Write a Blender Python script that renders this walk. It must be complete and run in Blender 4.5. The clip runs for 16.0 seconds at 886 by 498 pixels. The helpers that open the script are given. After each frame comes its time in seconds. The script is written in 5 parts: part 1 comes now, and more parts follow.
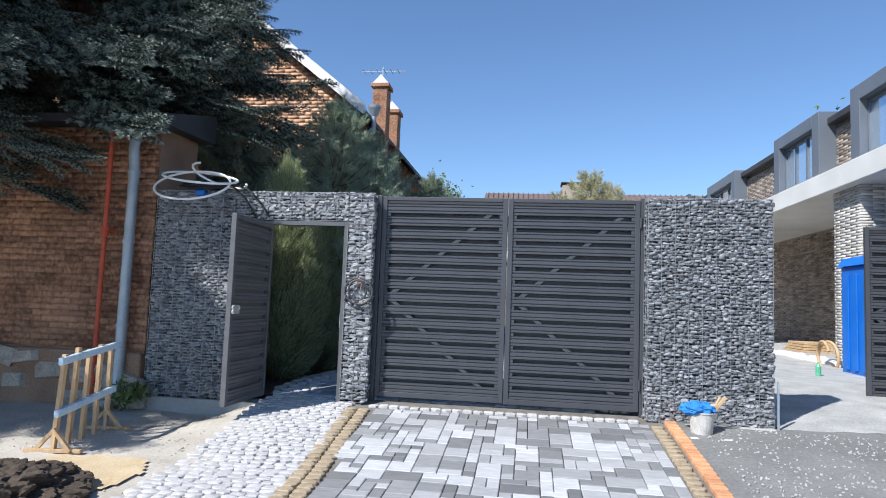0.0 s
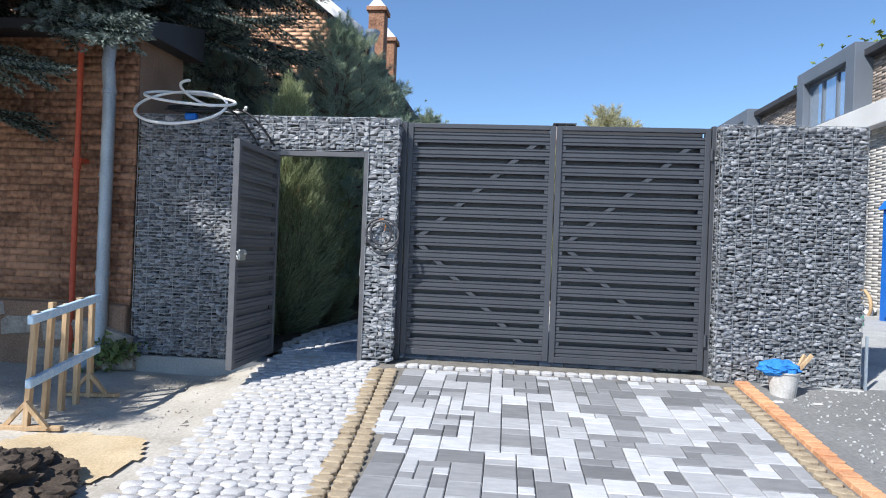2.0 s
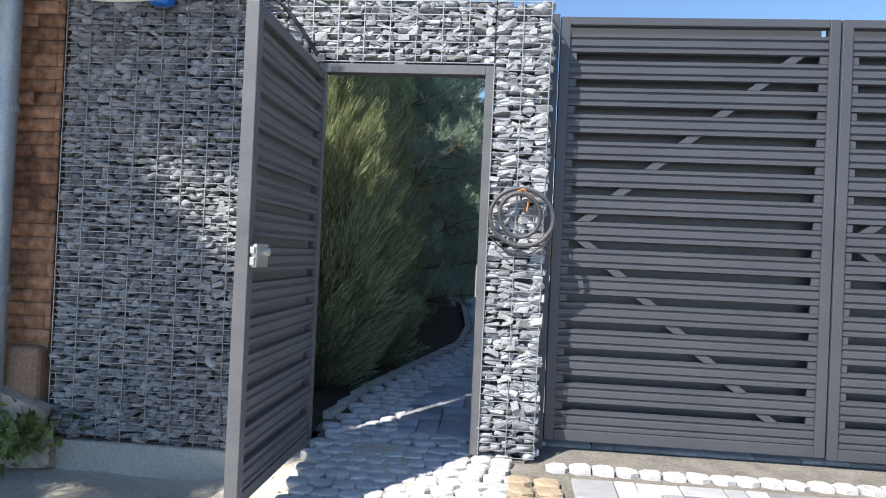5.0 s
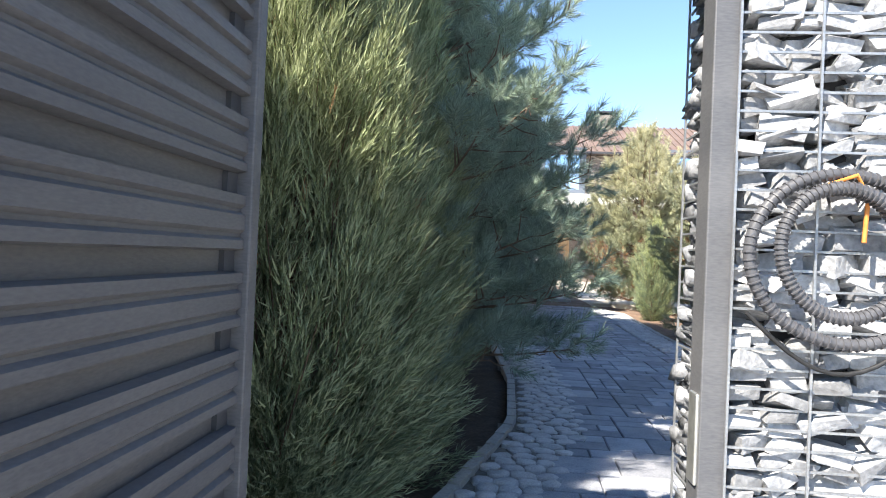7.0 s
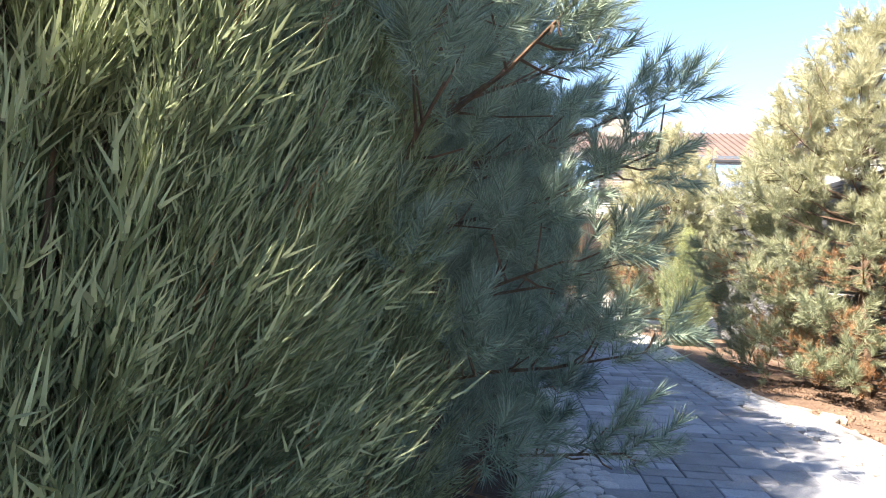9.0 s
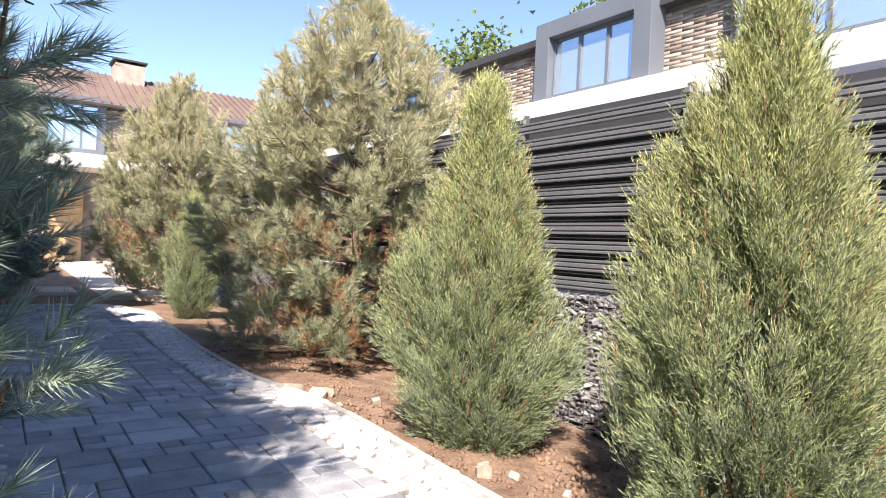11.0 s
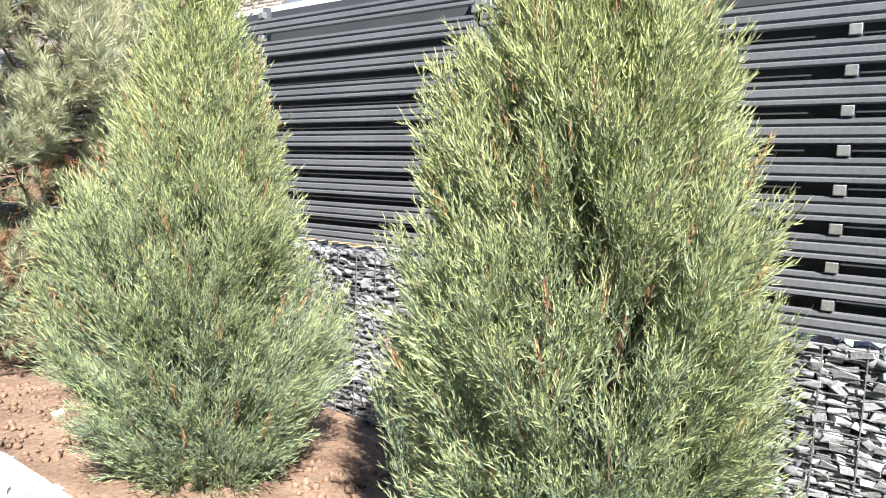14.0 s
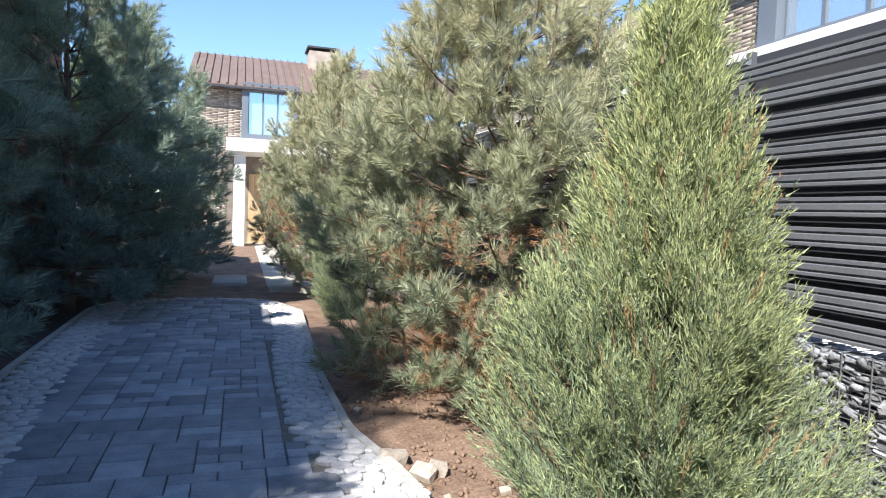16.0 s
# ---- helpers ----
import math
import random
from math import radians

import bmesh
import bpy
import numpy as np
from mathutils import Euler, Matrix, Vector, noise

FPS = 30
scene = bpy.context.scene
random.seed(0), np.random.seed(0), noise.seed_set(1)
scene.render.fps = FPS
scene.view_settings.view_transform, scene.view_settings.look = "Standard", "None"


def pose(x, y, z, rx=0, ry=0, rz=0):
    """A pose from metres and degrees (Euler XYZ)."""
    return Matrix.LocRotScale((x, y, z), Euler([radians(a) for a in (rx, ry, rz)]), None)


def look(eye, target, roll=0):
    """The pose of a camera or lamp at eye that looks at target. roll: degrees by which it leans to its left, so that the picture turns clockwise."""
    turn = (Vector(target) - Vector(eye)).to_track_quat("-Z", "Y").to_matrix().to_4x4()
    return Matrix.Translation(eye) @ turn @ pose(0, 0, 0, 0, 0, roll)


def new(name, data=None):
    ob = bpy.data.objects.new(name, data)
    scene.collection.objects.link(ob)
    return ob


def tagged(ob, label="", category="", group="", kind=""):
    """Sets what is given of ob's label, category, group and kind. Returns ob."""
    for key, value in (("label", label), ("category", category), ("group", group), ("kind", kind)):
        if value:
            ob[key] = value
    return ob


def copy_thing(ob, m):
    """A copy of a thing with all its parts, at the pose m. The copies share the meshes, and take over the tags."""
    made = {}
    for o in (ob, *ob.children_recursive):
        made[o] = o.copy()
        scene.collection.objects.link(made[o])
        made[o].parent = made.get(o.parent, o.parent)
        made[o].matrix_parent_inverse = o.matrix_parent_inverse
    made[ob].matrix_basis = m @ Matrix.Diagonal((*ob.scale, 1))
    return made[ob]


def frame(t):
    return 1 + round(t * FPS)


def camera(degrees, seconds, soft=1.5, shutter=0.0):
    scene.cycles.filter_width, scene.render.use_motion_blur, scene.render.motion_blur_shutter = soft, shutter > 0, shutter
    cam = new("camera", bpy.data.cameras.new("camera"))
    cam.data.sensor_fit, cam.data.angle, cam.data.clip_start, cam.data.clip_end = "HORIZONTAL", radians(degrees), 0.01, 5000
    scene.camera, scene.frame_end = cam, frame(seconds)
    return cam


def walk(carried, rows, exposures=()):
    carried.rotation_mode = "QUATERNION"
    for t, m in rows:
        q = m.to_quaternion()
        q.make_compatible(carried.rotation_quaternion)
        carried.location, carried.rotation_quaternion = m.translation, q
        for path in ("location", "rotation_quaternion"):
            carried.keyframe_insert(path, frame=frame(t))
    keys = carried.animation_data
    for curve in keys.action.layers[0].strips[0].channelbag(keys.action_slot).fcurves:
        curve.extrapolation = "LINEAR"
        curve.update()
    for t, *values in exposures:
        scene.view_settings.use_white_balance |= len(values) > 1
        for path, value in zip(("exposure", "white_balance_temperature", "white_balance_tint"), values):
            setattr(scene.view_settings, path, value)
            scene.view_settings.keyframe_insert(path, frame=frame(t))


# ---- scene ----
cam = camera(69.0, 16.0, soft=1.0)
# seconds, x, y, z, yaw, pitch, roll
ROWS = [
    (0.0, -0.019, -0.005, 1.323, 7.58, 4.85, -2.20),
    (0.5, -0.230, 0.146, 1.306, 7.84, 4.50, -2.20),
    (1.0, -0.429, 0.309, 1.293, 7.31, 3.12, -2.20),
    (1.5, -0.576, 0.625, 1.299, 5.65, 0.37, -2.20),
    (2.0, -0.747, 0.959, 1.295, 5.54, 0.06, -2.20),
    (2.5, -0.948, 1.316, 1.300, 5.71, 0.00, -2.10),
    (3.0, -1.130, 1.768, 1.274, 5.68, 0.03, -2.20),
    (3.5, -1.369, 2.211, 1.233, 5.57, 0.03, -2.30),
    (4.0, -1.605, 2.714, 1.197, 5.37, 0.17, -2.40),
    (6.5, -2.511, 5.516, 1.342, 4.79, 0.72, -2.50),
    (7.0, -2.561, 6.010, 1.409, 4.76, 0.52, -2.40),
    (7.5, -2.622, 6.433, 1.473, 5.86, 0.32, -2.30),
    (8.0, -2.690, 6.890, 1.499, 7.01, 0.37, -1.50),
    (8.2, -2.682, 7.022, 1.502, 7.44, 0.89, -1.70),
    (10.3, -2.211, 8.127, 1.522, -14.37, 2.24, -3.00),
    (10.5, -2.173, 8.177, 1.541, -20.19, 1.92, -2.90),
    (11.0, -2.078, 8.299, 1.587, -35.04, -0.09, -2.80),
    (11.5, -1.994, 8.407, 1.626, -49.04, -2.09, -2.10),
    (12.0, -1.802, 8.446, 1.606, -58.42, -3.96, -1.90),
    (12.5, -1.574, 8.510, 1.632, -63.65, -5.68, -1.70),
    (13.0, -1.393, 8.680, 1.622, -63.63, -6.34, -1.80),
    (13.5, -1.267, 8.948, 1.679, -61.42, -6.78, -2.00),
    (14.0, -1.169, 9.117, 1.717, -55.47, -6.20, -2.10),
    (14.5, -1.063, 9.235, 1.788, -43.70, -4.27, -2.40),
    (15.0, -0.998, 9.310, 1.842, -31.17, -3.67, -2.30),
    (15.5, -0.965, 9.459, 1.832, -23.65, -3.27, -2.30),
    (16.0, -0.922, 9.640, 1.829, -17.55, -3.07, -2.30),
]
EXPOSURES = [(0.0, 0.38, 6050, 10), (2.5, 0.45, 6050, 10), (4.0, 0.6, 6200, 10), (5.2, 0.95, 6500, 10), (6.5, 1.5, 6700, 10), (7.0, 1.55, 6700, 10), (7.5, 1.65, 6600, 10), (8.0, 2.1, 6900, 10), (9.2, 1.95, 7200, 15), (10.5, 1.65, 7400, 24), (11.0, 1.3, 7100, 18), (11.5, 1.05, 6700, 11), (12.0, 1.05, 6400, 10), (12.5, 1.35, 6400, 10), (13.0, 1.6, 6400, 10), (14.0, 1.65, 6400, 10), (14.5, 1.4, 6400, 10), (15.2, 1.2, 6300, 10), (16.0, 1.08, 6300, 10)]
walk(cam, [(t, pose(x, y, z, 90 + pitch, roll, yaw)) for t, x, y, z, yaw, pitch, roll in ROWS], EXPOSURES)

# ---- sky and sun ----
SUN_WAY = Vector((0.84, 1.0, -1.36)).normalized()
world = bpy.data.worlds.new("world")
scene.world = world
world.use_nodes = True
wn = world.node_tree.nodes
sky = wn.new("ShaderNodeTexSky")
sky.sky_type, sky.sun_disc = "NISHITA", False
sky.sun_elevation, sky.sun_rotation = radians(46), radians(220)
sky.altitude, sky.air_density, sky.dust_density, sky.ozone_density = 900, 1.1, 0.0, 5.0
world.node_tree.links.new(sky.outputs[0], wn["Background"].inputs[0])
wn["Background"].inputs[1].default_value = 0.12
sun = new("sun", bpy.data.lights.new("sun", "SUN"))
sun.data.energy, sun.data.angle, sun.data.color = 5.0, radians(0.55), (1.0, 0.95, 0.87)
sun.matrix_world = look((0, 0, 30), Vector((0, 0, 30)) + SUN_WAY)

# ---- materials ----


def surface(name, dark, light, scale=6.0, rough=0.8, bump=0.3, metal=0.0, vary=0.0, per="island", fine=60.0, spec=0.4, stretch=(1, 1, 1), contrast=(0.35, 0.65), trans=0.0):
    """A node material: two colours mixed by noise at two scales, a fine relief, and a value that varies from piece to piece."""
    m = bpy.data.materials.new(name)
    m.use_nodes = True
    n, link = m.node_tree.nodes, m.node_tree.links.new
    b = n["Principled BSDF"]
    geo = n.new("ShaderNodeNewGeometry")
    mp = n.new("ShaderNodeMapping")
    mp.inputs["Scale"].default_value = stretch
    link(geo.outputs["Position"], mp.inputs["Vector"])
    big, small = n.new("ShaderNodeTexNoise"), n.new("ShaderNodeTexNoise")
    big.inputs["Scale"].default_value, big.inputs["Detail"].default_value = scale, 4
    small.inputs["Scale"].default_value, small.inputs["Detail"].default_value = fine, 3
    for t in (big, small):
        link(mp.outputs[0], t.inputs["Vector"])
    add = n.new("ShaderNodeMath")
    add.operation = "MULTIPLY_ADD"
    link(small.outputs["Fac"], add.inputs[0])
    add.inputs[1].default_value = 0.5
    half = n.new("ShaderNodeMath")
    half.operation = "MULTIPLY"
    link(big.outputs["Fac"], half.inputs[0])
    half.inputs[1].default_value = 0.5
    link(half.outputs[0], add.inputs[2])
    ramp = n.new("ShaderNodeValToRGB")
    ramp.color_ramp.elements[0].position, ramp.color_ramp.elements[1].position = contrast
    ramp.color_ramp.elements[0].color, ramp.color_ramp.elements[1].color = (*dark, 1), (*light, 1)
    link(add.outputs[0], ramp.inputs[0])
    out = ramp.outputs[0]
    if vary:
        hsv = n.new("ShaderNodeHueSaturation")
        rng = n.new("ShaderNodeMapRange")
        rng.inputs["To Min"].default_value, rng.inputs["To Max"].default_value = 1 - vary, 1 + vary
        src = geo.outputs["Random Per Island"] if per == "island" else n.new("ShaderNodeObjectInfo").outputs["Random"]
        link(src, rng.inputs["Value"])
        link(rng.outputs[0], hsv.inputs["Value"])
        link(out, hsv.inputs["Color"])
        out = hsv.outputs[0]
    link(out, b.inputs["Base Color"])
    b.inputs["Roughness"].default_value, b.inputs["Metallic"].default_value = rough, metal
    b.inputs["Specular IOR Level"].default_value = spec
    if bump:
        bp = n.new("ShaderNodeBump")
        bp.inputs["Strength"].default_value, bp.inputs["Distance"].default_value = bump, 0.01
        link(add.outputs[0], bp.inputs["Height"])
        link(bp.outputs[0], b.inputs["Normal"])
    if trans:
        tr = n.new("ShaderNodeBsdfTranslucent")
        link(out, tr.inputs["Color"])
        mx = n.new("ShaderNodeMixShader")
        mx.inputs[0].default_value = trans
        link(b.outputs[0], mx.inputs[1])
        link(tr.outputs[0], mx.inputs[2])
        link(mx.outputs[0], n["Material Output"].inputs["Surface"])
    return m


def glass(name, tint=(0.6, 0.7, 0.8)):
    m = bpy.data.materials.new(name)
    m.use_nodes = True
    b = m.node_tree.nodes["Principled BSDF"]
    b.inputs["Base Color"].default_value = (*tint, 1)
    b.inputs["Roughness"].default_value, b.inputs["Metallic"].default_value = 0.03, 0.75
    return m


def graded(name, low, mid, high, z0, z1, scale, rough=0.7, vary=0.3, trans=0.2, spec=0.25):
    """Foliage: three leaf colours that change with height, where high can hold a sunlit tone, with noise, and from leaf
    to leaf.
    """
    m = surface(name, low, mid, scale, rough, 0, vary=vary, trans=trans, spec=spec, fine=25)
    n, link = m.node_tree.nodes, m.node_tree.links.new
    ramp = next(x for x in n if x.bl_idname == "ShaderNodeValToRGB")
    targets = [l.to_socket for l in ramp.outputs[0].links]
    geo = next(x for x in n if x.bl_idname == "ShaderNodeNewGeometry")
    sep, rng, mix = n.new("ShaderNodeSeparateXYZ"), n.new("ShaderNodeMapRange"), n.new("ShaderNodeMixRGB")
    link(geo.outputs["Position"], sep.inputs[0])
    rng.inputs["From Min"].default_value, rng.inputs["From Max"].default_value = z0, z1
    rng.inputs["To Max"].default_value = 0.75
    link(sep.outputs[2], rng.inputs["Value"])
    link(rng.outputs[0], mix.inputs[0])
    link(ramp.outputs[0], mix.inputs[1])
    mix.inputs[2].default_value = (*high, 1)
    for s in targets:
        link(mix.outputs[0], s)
    return m


STONE = surface("slate_rubble", (0.13, 0.136, 0.146), (0.33, 0.335, 0.35), 9, 0.75, 0.6, vary=0.45, fine=90)
STONE_OBJ = surface("slate_rubble_piece", (0.19, 0.195, 0.203), (0.40, 0.402, 0.41), 9, 0.75, 0.6, vary=0.4, per="object", fine=90)
WIRE = surface("galvanised_wire", (0.26, 0.27, 0.285), (0.40, 0.41, 0.42), 20, 0.45, 0.1, metal=0.6, fine=200)
# Near-black, to stand for the shade between gabion stones.
GAP_SHADE = surface("gabion_gap_shade", (0.03, 0.03, 0.035), (0.07, 0.07, 0.075), 20, 0.9, 0.5)
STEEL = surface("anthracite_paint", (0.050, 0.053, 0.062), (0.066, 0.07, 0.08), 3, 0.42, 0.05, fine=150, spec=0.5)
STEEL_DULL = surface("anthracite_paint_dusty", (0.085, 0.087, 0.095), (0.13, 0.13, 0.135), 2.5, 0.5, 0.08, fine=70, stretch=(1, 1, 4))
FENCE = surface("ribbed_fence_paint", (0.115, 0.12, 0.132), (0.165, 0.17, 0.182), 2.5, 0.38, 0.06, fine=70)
VILLAMORTAR = surface("villa_mortar", (0.16, 0.13, 0.11), (0.26, 0.22, 0.19), 4, 0.95, 0.4)
CHROME = surface("brushed_steel", (0.5, 0.5, 0.48), (0.7, 0.7, 0.68), 10, 0.35, 0.05, metal=0.8)
CONCRETE = surface("concrete", (0.33, 0.32, 0.30), (0.5, 0.49, 0.46), 2.5, 0.85, 0.4)
PLASTER = surface("white_concrete", (0.62, 0.61, 0.58), (0.8, 0.79, 0.76), 1.2, 0.85, 0.15)
SCREED = surface("grey_screed", (0.15, 0.15, 0.145), (0.25, 0.245, 0.235), 1.3, 0.85, 0.6, fine=35)
GRAVEL = surface("crushed_gravel", (0.30, 0.30, 0.29), (0.5, 0.5, 0.48), 3, 0.9, 1.0, fine=45)
DIRT = surface("dry_earth", (0.20, 0.165, 0.13), (0.40, 0.35, 0.29), 2.2, 0.95, 1.0, fine=40)
SANDY = surface("pale_sandy_earth", (0.38, 0.34, 0.28), (0.55, 0.51, 0.45), 2.0, 0.95, 0.9, fine=40)
BED = surface("brown_bed_soil", (0.115, 0.07, 0.048), (0.30, 0.205, 0.145), 4.0, 0.95, 1.0, fine=45)
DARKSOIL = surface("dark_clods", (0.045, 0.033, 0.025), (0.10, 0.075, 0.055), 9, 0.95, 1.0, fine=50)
SETT = surface("white_granite_sett", (0.38, 0.37, 0.365), (0.62, 0.605, 0.60), 14, 0.85, 0.7, vary=0.08, per="object", fine=120)
SETT_STUFF = surface("white_granite_sett_far", (0.38, 0.37, 0.365), (0.62, 0.605, 0.60), 14, 0.85, 0.7, vary=0.08, fine=120)
TANSETT = surface("tan_sandstone_sett", (0.30, 0.23, 0.15), (0.48, 0.39, 0.27), 10, 0.9, 0.7, vary=0.15, fine=90)
PAVER = surface("mixed_grey_paver", (0.29, 0.29, 0.30), (0.41, 0.41, 0.41), 9, 0.8, 0.35, vary=0.58, per="object", fine=130, stretch=(1, 3, 1))
PAVER_STUFF = surface("mixed_grey_paver_far", (0.29, 0.29, 0.30), (0.41, 0.41, 0.41), 9, 0.8, 0.35, vary=0.58, fine=130, stretch=(1, 3, 1))
# Grey pavers again, darker and bluer to carry the garden's shade.
GARDENPAVER = surface("shade_grey_paver", (0.21, 0.22, 0.245), (0.37, 0.375, 0.40), 7, 0.75, 0.35, vary=0.3, per="object", fine=110)
GARDENPAVER_STUFF = surface("shade_grey_paver_far", (0.21, 0.22, 0.245), (0.37, 0.375, 0.40), 7, 0.75, 0.35, vary=0.3, fine=110)
JOINT = surface("joint_sand", (0.12, 0.11, 0.095), (0.24, 0.22, 0.19), 8, 0.95, 0.6)
ORANGE = surface("orange_brick_edging", (0.55, 0.25, 0.12), (0.72, 0.40, 0.22), 8, 0.9, 0.5, vary=0.15)
# Worn, dirty brick; its dark blotches also paint dappled tree shade.
OLDBRICK = surface("old_brick_dappled", (0.15, 0.07, 0.042), (0.44, 0.24, 0.145), 1.6, 0.92, 0.6, vary=0.3, fine=22, contrast=(0.38, 0.62))
MORTAR = surface("lime_mortar", (0.20, 0.12, 0.08), (0.38, 0.25, 0.17), 2, 0.95, 0.5)
GABLEBRICK = surface("yellow_pink_brick", (0.50, 0.27, 0.15), (0.68, 0.42, 0.27), 2.0, 0.9, 0.3, vary=0.2)
RUBBLE = surface("rubble_footing", (0.24, 0.2, 0.16), (0.44, 0.39, 0.33), 5, 0.95, 0.9, fine=30, vary=0.2)
VILLABRICK = surface("taupe_long_brick", (0.22, 0.175, 0.14), (0.42, 0.36, 0.31), 3, 0.9, 0.4, vary=0.35)
PALEBRICK = surface("pale_long_brick", (0.44, 0.41, 0.37), (0.62, 0.59, 0.54), 3, 0.9, 0.4, vary=0.2)
ROOF = surface("brown_ribbed_roof", (0.15, 0.10, 0.08), (0.22, 0.16, 0.13), 2, 0.5, 0.1, fine=30)
DARKROOF = surface("dark_roof_sheet", (0.035, 0.035, 0.04), (0.06, 0.06, 0.065), 2, 0.6, 0.1)
CLAD = surface("grey_blue_cladding", (0.12, 0.14, 0.17), (0.16, 0.18, 0.21), 1, 0.5, 0.05)
GLASS = glass("window_glass")
WHITEPAINT = surface("white_paint", (0.75, 0.74, 0.72), (0.85, 0.84, 0.83), 2, 0.6, 0.05)
ZINC = surface("weathered_zinc", (0.30, 0.35, 0.40), (0.45, 0.50, 0.55), 4, 0.45, 0.1, metal=0.4)
REDPIPE = surface("red_primer_pipe", (0.42, 0.06, 0.03), (0.58, 0.11, 0.05), 8, 0.6, 0.1)
TIMBER = surface("raw_pine_wood", (0.42, 0.27, 0.14), (0.62, 0.45, 0.27), 12, 0.8, 0.3, stretch=(1, 1, 0.15))
BLUETAPE = surface("blue_white_tape", (0.35, 0.55, 0.72), (0.66, 0.76, 0.84), 18, 0.5, 0.05)
BLUE = surface("blue_plastic", (0.01, 0.13, 0.55), (0.02, 0.18, 0.65), 2, 0.4, 0.05)
BLUECLOTH = surface("blue_cloth", (0.02, 0.16, 0.50), (0.05, 0.26, 0.66), 12, 0.9, 0.6)
PAIL = surface("pale_dirty_plastic", (0.42, 0.40, 0.37), (0.66, 0.64, 0.60), 8, 0.6, 0.2)
CONDUIT = surface("grey_conduit", (0.06, 0.06, 0.066), (0.11, 0.11, 0.118), 10, 0.5, 0.05)
WHITECABLE = surface("white_cable", (0.78, 0.78, 0.76), (0.85, 0.85, 0.83), 10, 0.5, 0.0)
BLACK = surface("black_rubber", (0.012, 0.012, 0.013), (0.03, 0.03, 0.03), 10, 0.6, 0.1)
ORANGEWIRE = surface("orange_wire", (0.6, 0.2, 0.04), (0.75, 0.3, 0.08), 10, 0.5, 0.0)
BARK = surface("pine_bark", (0.10, 0.065, 0.045), (0.24, 0.16, 0.11), 12, 0.95, 0.9, stretch=(1, 1, 0.3))
DEADTWIG = surface("dry_brown_needles", (0.28, 0.15, 0.07), (0.48, 0.28, 0.15), 14, 0.9, 0.0, vary=0.3)
# The high colours paint sunlit tops: paler and yellower with height.
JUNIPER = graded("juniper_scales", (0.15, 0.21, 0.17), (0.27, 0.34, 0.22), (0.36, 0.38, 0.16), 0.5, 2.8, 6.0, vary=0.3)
# Tip colour mixes fresh growth with the light on outer ends.
JUNIPER_TIP = graded("juniper_fresh_lit_tips", (0.27, 0.35, 0.23), (0.46, 0.52, 0.26), (0.60, 0.60, 0.25), 0.3, 2.6, 6.0, vary=0.3, trans=0.25)
# Juniper colours again, darkened to hold the shade by the doorway.
JUNIPER_SHADE = graded("juniper_scales_shade", (0.10, 0.14, 0.09), (0.20, 0.25, 0.14), (0.30, 0.33, 0.15), 0.4, 3.0, 5.0)
JUNIPER_SHADE_TIP = graded("juniper_shade_tips", (0.26, 0.33, 0.22), (0.44, 0.49, 0.31), (0.47, 0.50, 0.26), 0.4, 3.0, 5.0, trans=0.25)
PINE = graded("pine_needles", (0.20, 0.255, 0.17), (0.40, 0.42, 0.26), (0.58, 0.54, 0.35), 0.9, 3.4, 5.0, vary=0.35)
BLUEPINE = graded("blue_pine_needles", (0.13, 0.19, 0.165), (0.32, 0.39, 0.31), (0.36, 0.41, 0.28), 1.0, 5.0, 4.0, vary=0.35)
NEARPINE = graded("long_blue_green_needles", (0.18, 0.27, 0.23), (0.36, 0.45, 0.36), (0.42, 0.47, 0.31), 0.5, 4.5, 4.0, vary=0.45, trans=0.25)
# Old needles near black for crown shade; tips pale as fresh growth and lit ends.
SPRUCE = graded("spruce_inner_shade_needles", (0.02, 0.032, 0.026), (0.05, 0.07, 0.058), (0.05, 0.07, 0.055), 2.0, 7.0, 4.0, vary=0.3, trans=0.05)
SPRUCE_TIP = graded("spruce_fresh_lit_tips", (0.09, 0.12, 0.105), (0.23, 0.27, 0.235), (0.22, 0.26, 0.22), 2.0, 7.0, 4.0, vary=0.3, trans=0.08)
LEAF = surface("green_leaf", (0.07, 0.11, 0.03), (0.19, 0.24, 0.075), 8, 0.6, 0, vary=0.3, trans=0.2)

# ---- mesh helpers ----


def part(name, data, material, parent=None, label=""):
    """Links a bmesh or a mesh as one object under its thing."""
    if isinstance(data, bmesh.types.BMesh):
        me = bpy.data.meshes.new(name)
        bmesh.ops.recalc_face_normals(data, faces=data.faces)
        data.to_mesh(me)
        data.free()
    else:
        me = data
    if not me.materials:
        me.materials.append(material)
    ob = new(name, me)
    if parent is not None:
        ob.parent = parent
    return tagged(ob, label)


def thing(name, label, category, at=(0, 0, 0), kind="", group="", rz=0):
    ob = new(name)
    ob.matrix_world = pose(*at, 0, 0, rz)
    ob.empty_display_size = 0.1
    return tagged(ob, label, category, group, kind)


def box(bm, x0, x1, y0, y1, z0, z1, bevel=0.0, turn=None):
    r = bmesh.ops.create_cube(bm, size=1.0)
    vs = r["verts"]
    bmesh.ops.scale(bm, vec=(x1 - x0, y1 - y0, z1 - z0), verts=vs)
    if bevel:
        es = list({e for v in vs for e in v.link_edges})
        vs = list({v for f in bmesh.ops.bevel(bm, geom=es, offset=bevel, segments=2, affect="EDGES", profile=0.5)["faces"] for v in f.verts} | {v for v in vs if v.is_valid})
    if turn is not None:
        bmesh.ops.transform(bm, matrix=turn, verts=vs)
    bmesh.ops.translate(bm, vec=((x0 + x1) / 2, (y0 + y1) / 2, (z0 + z1) / 2), verts=vs)
    return vs


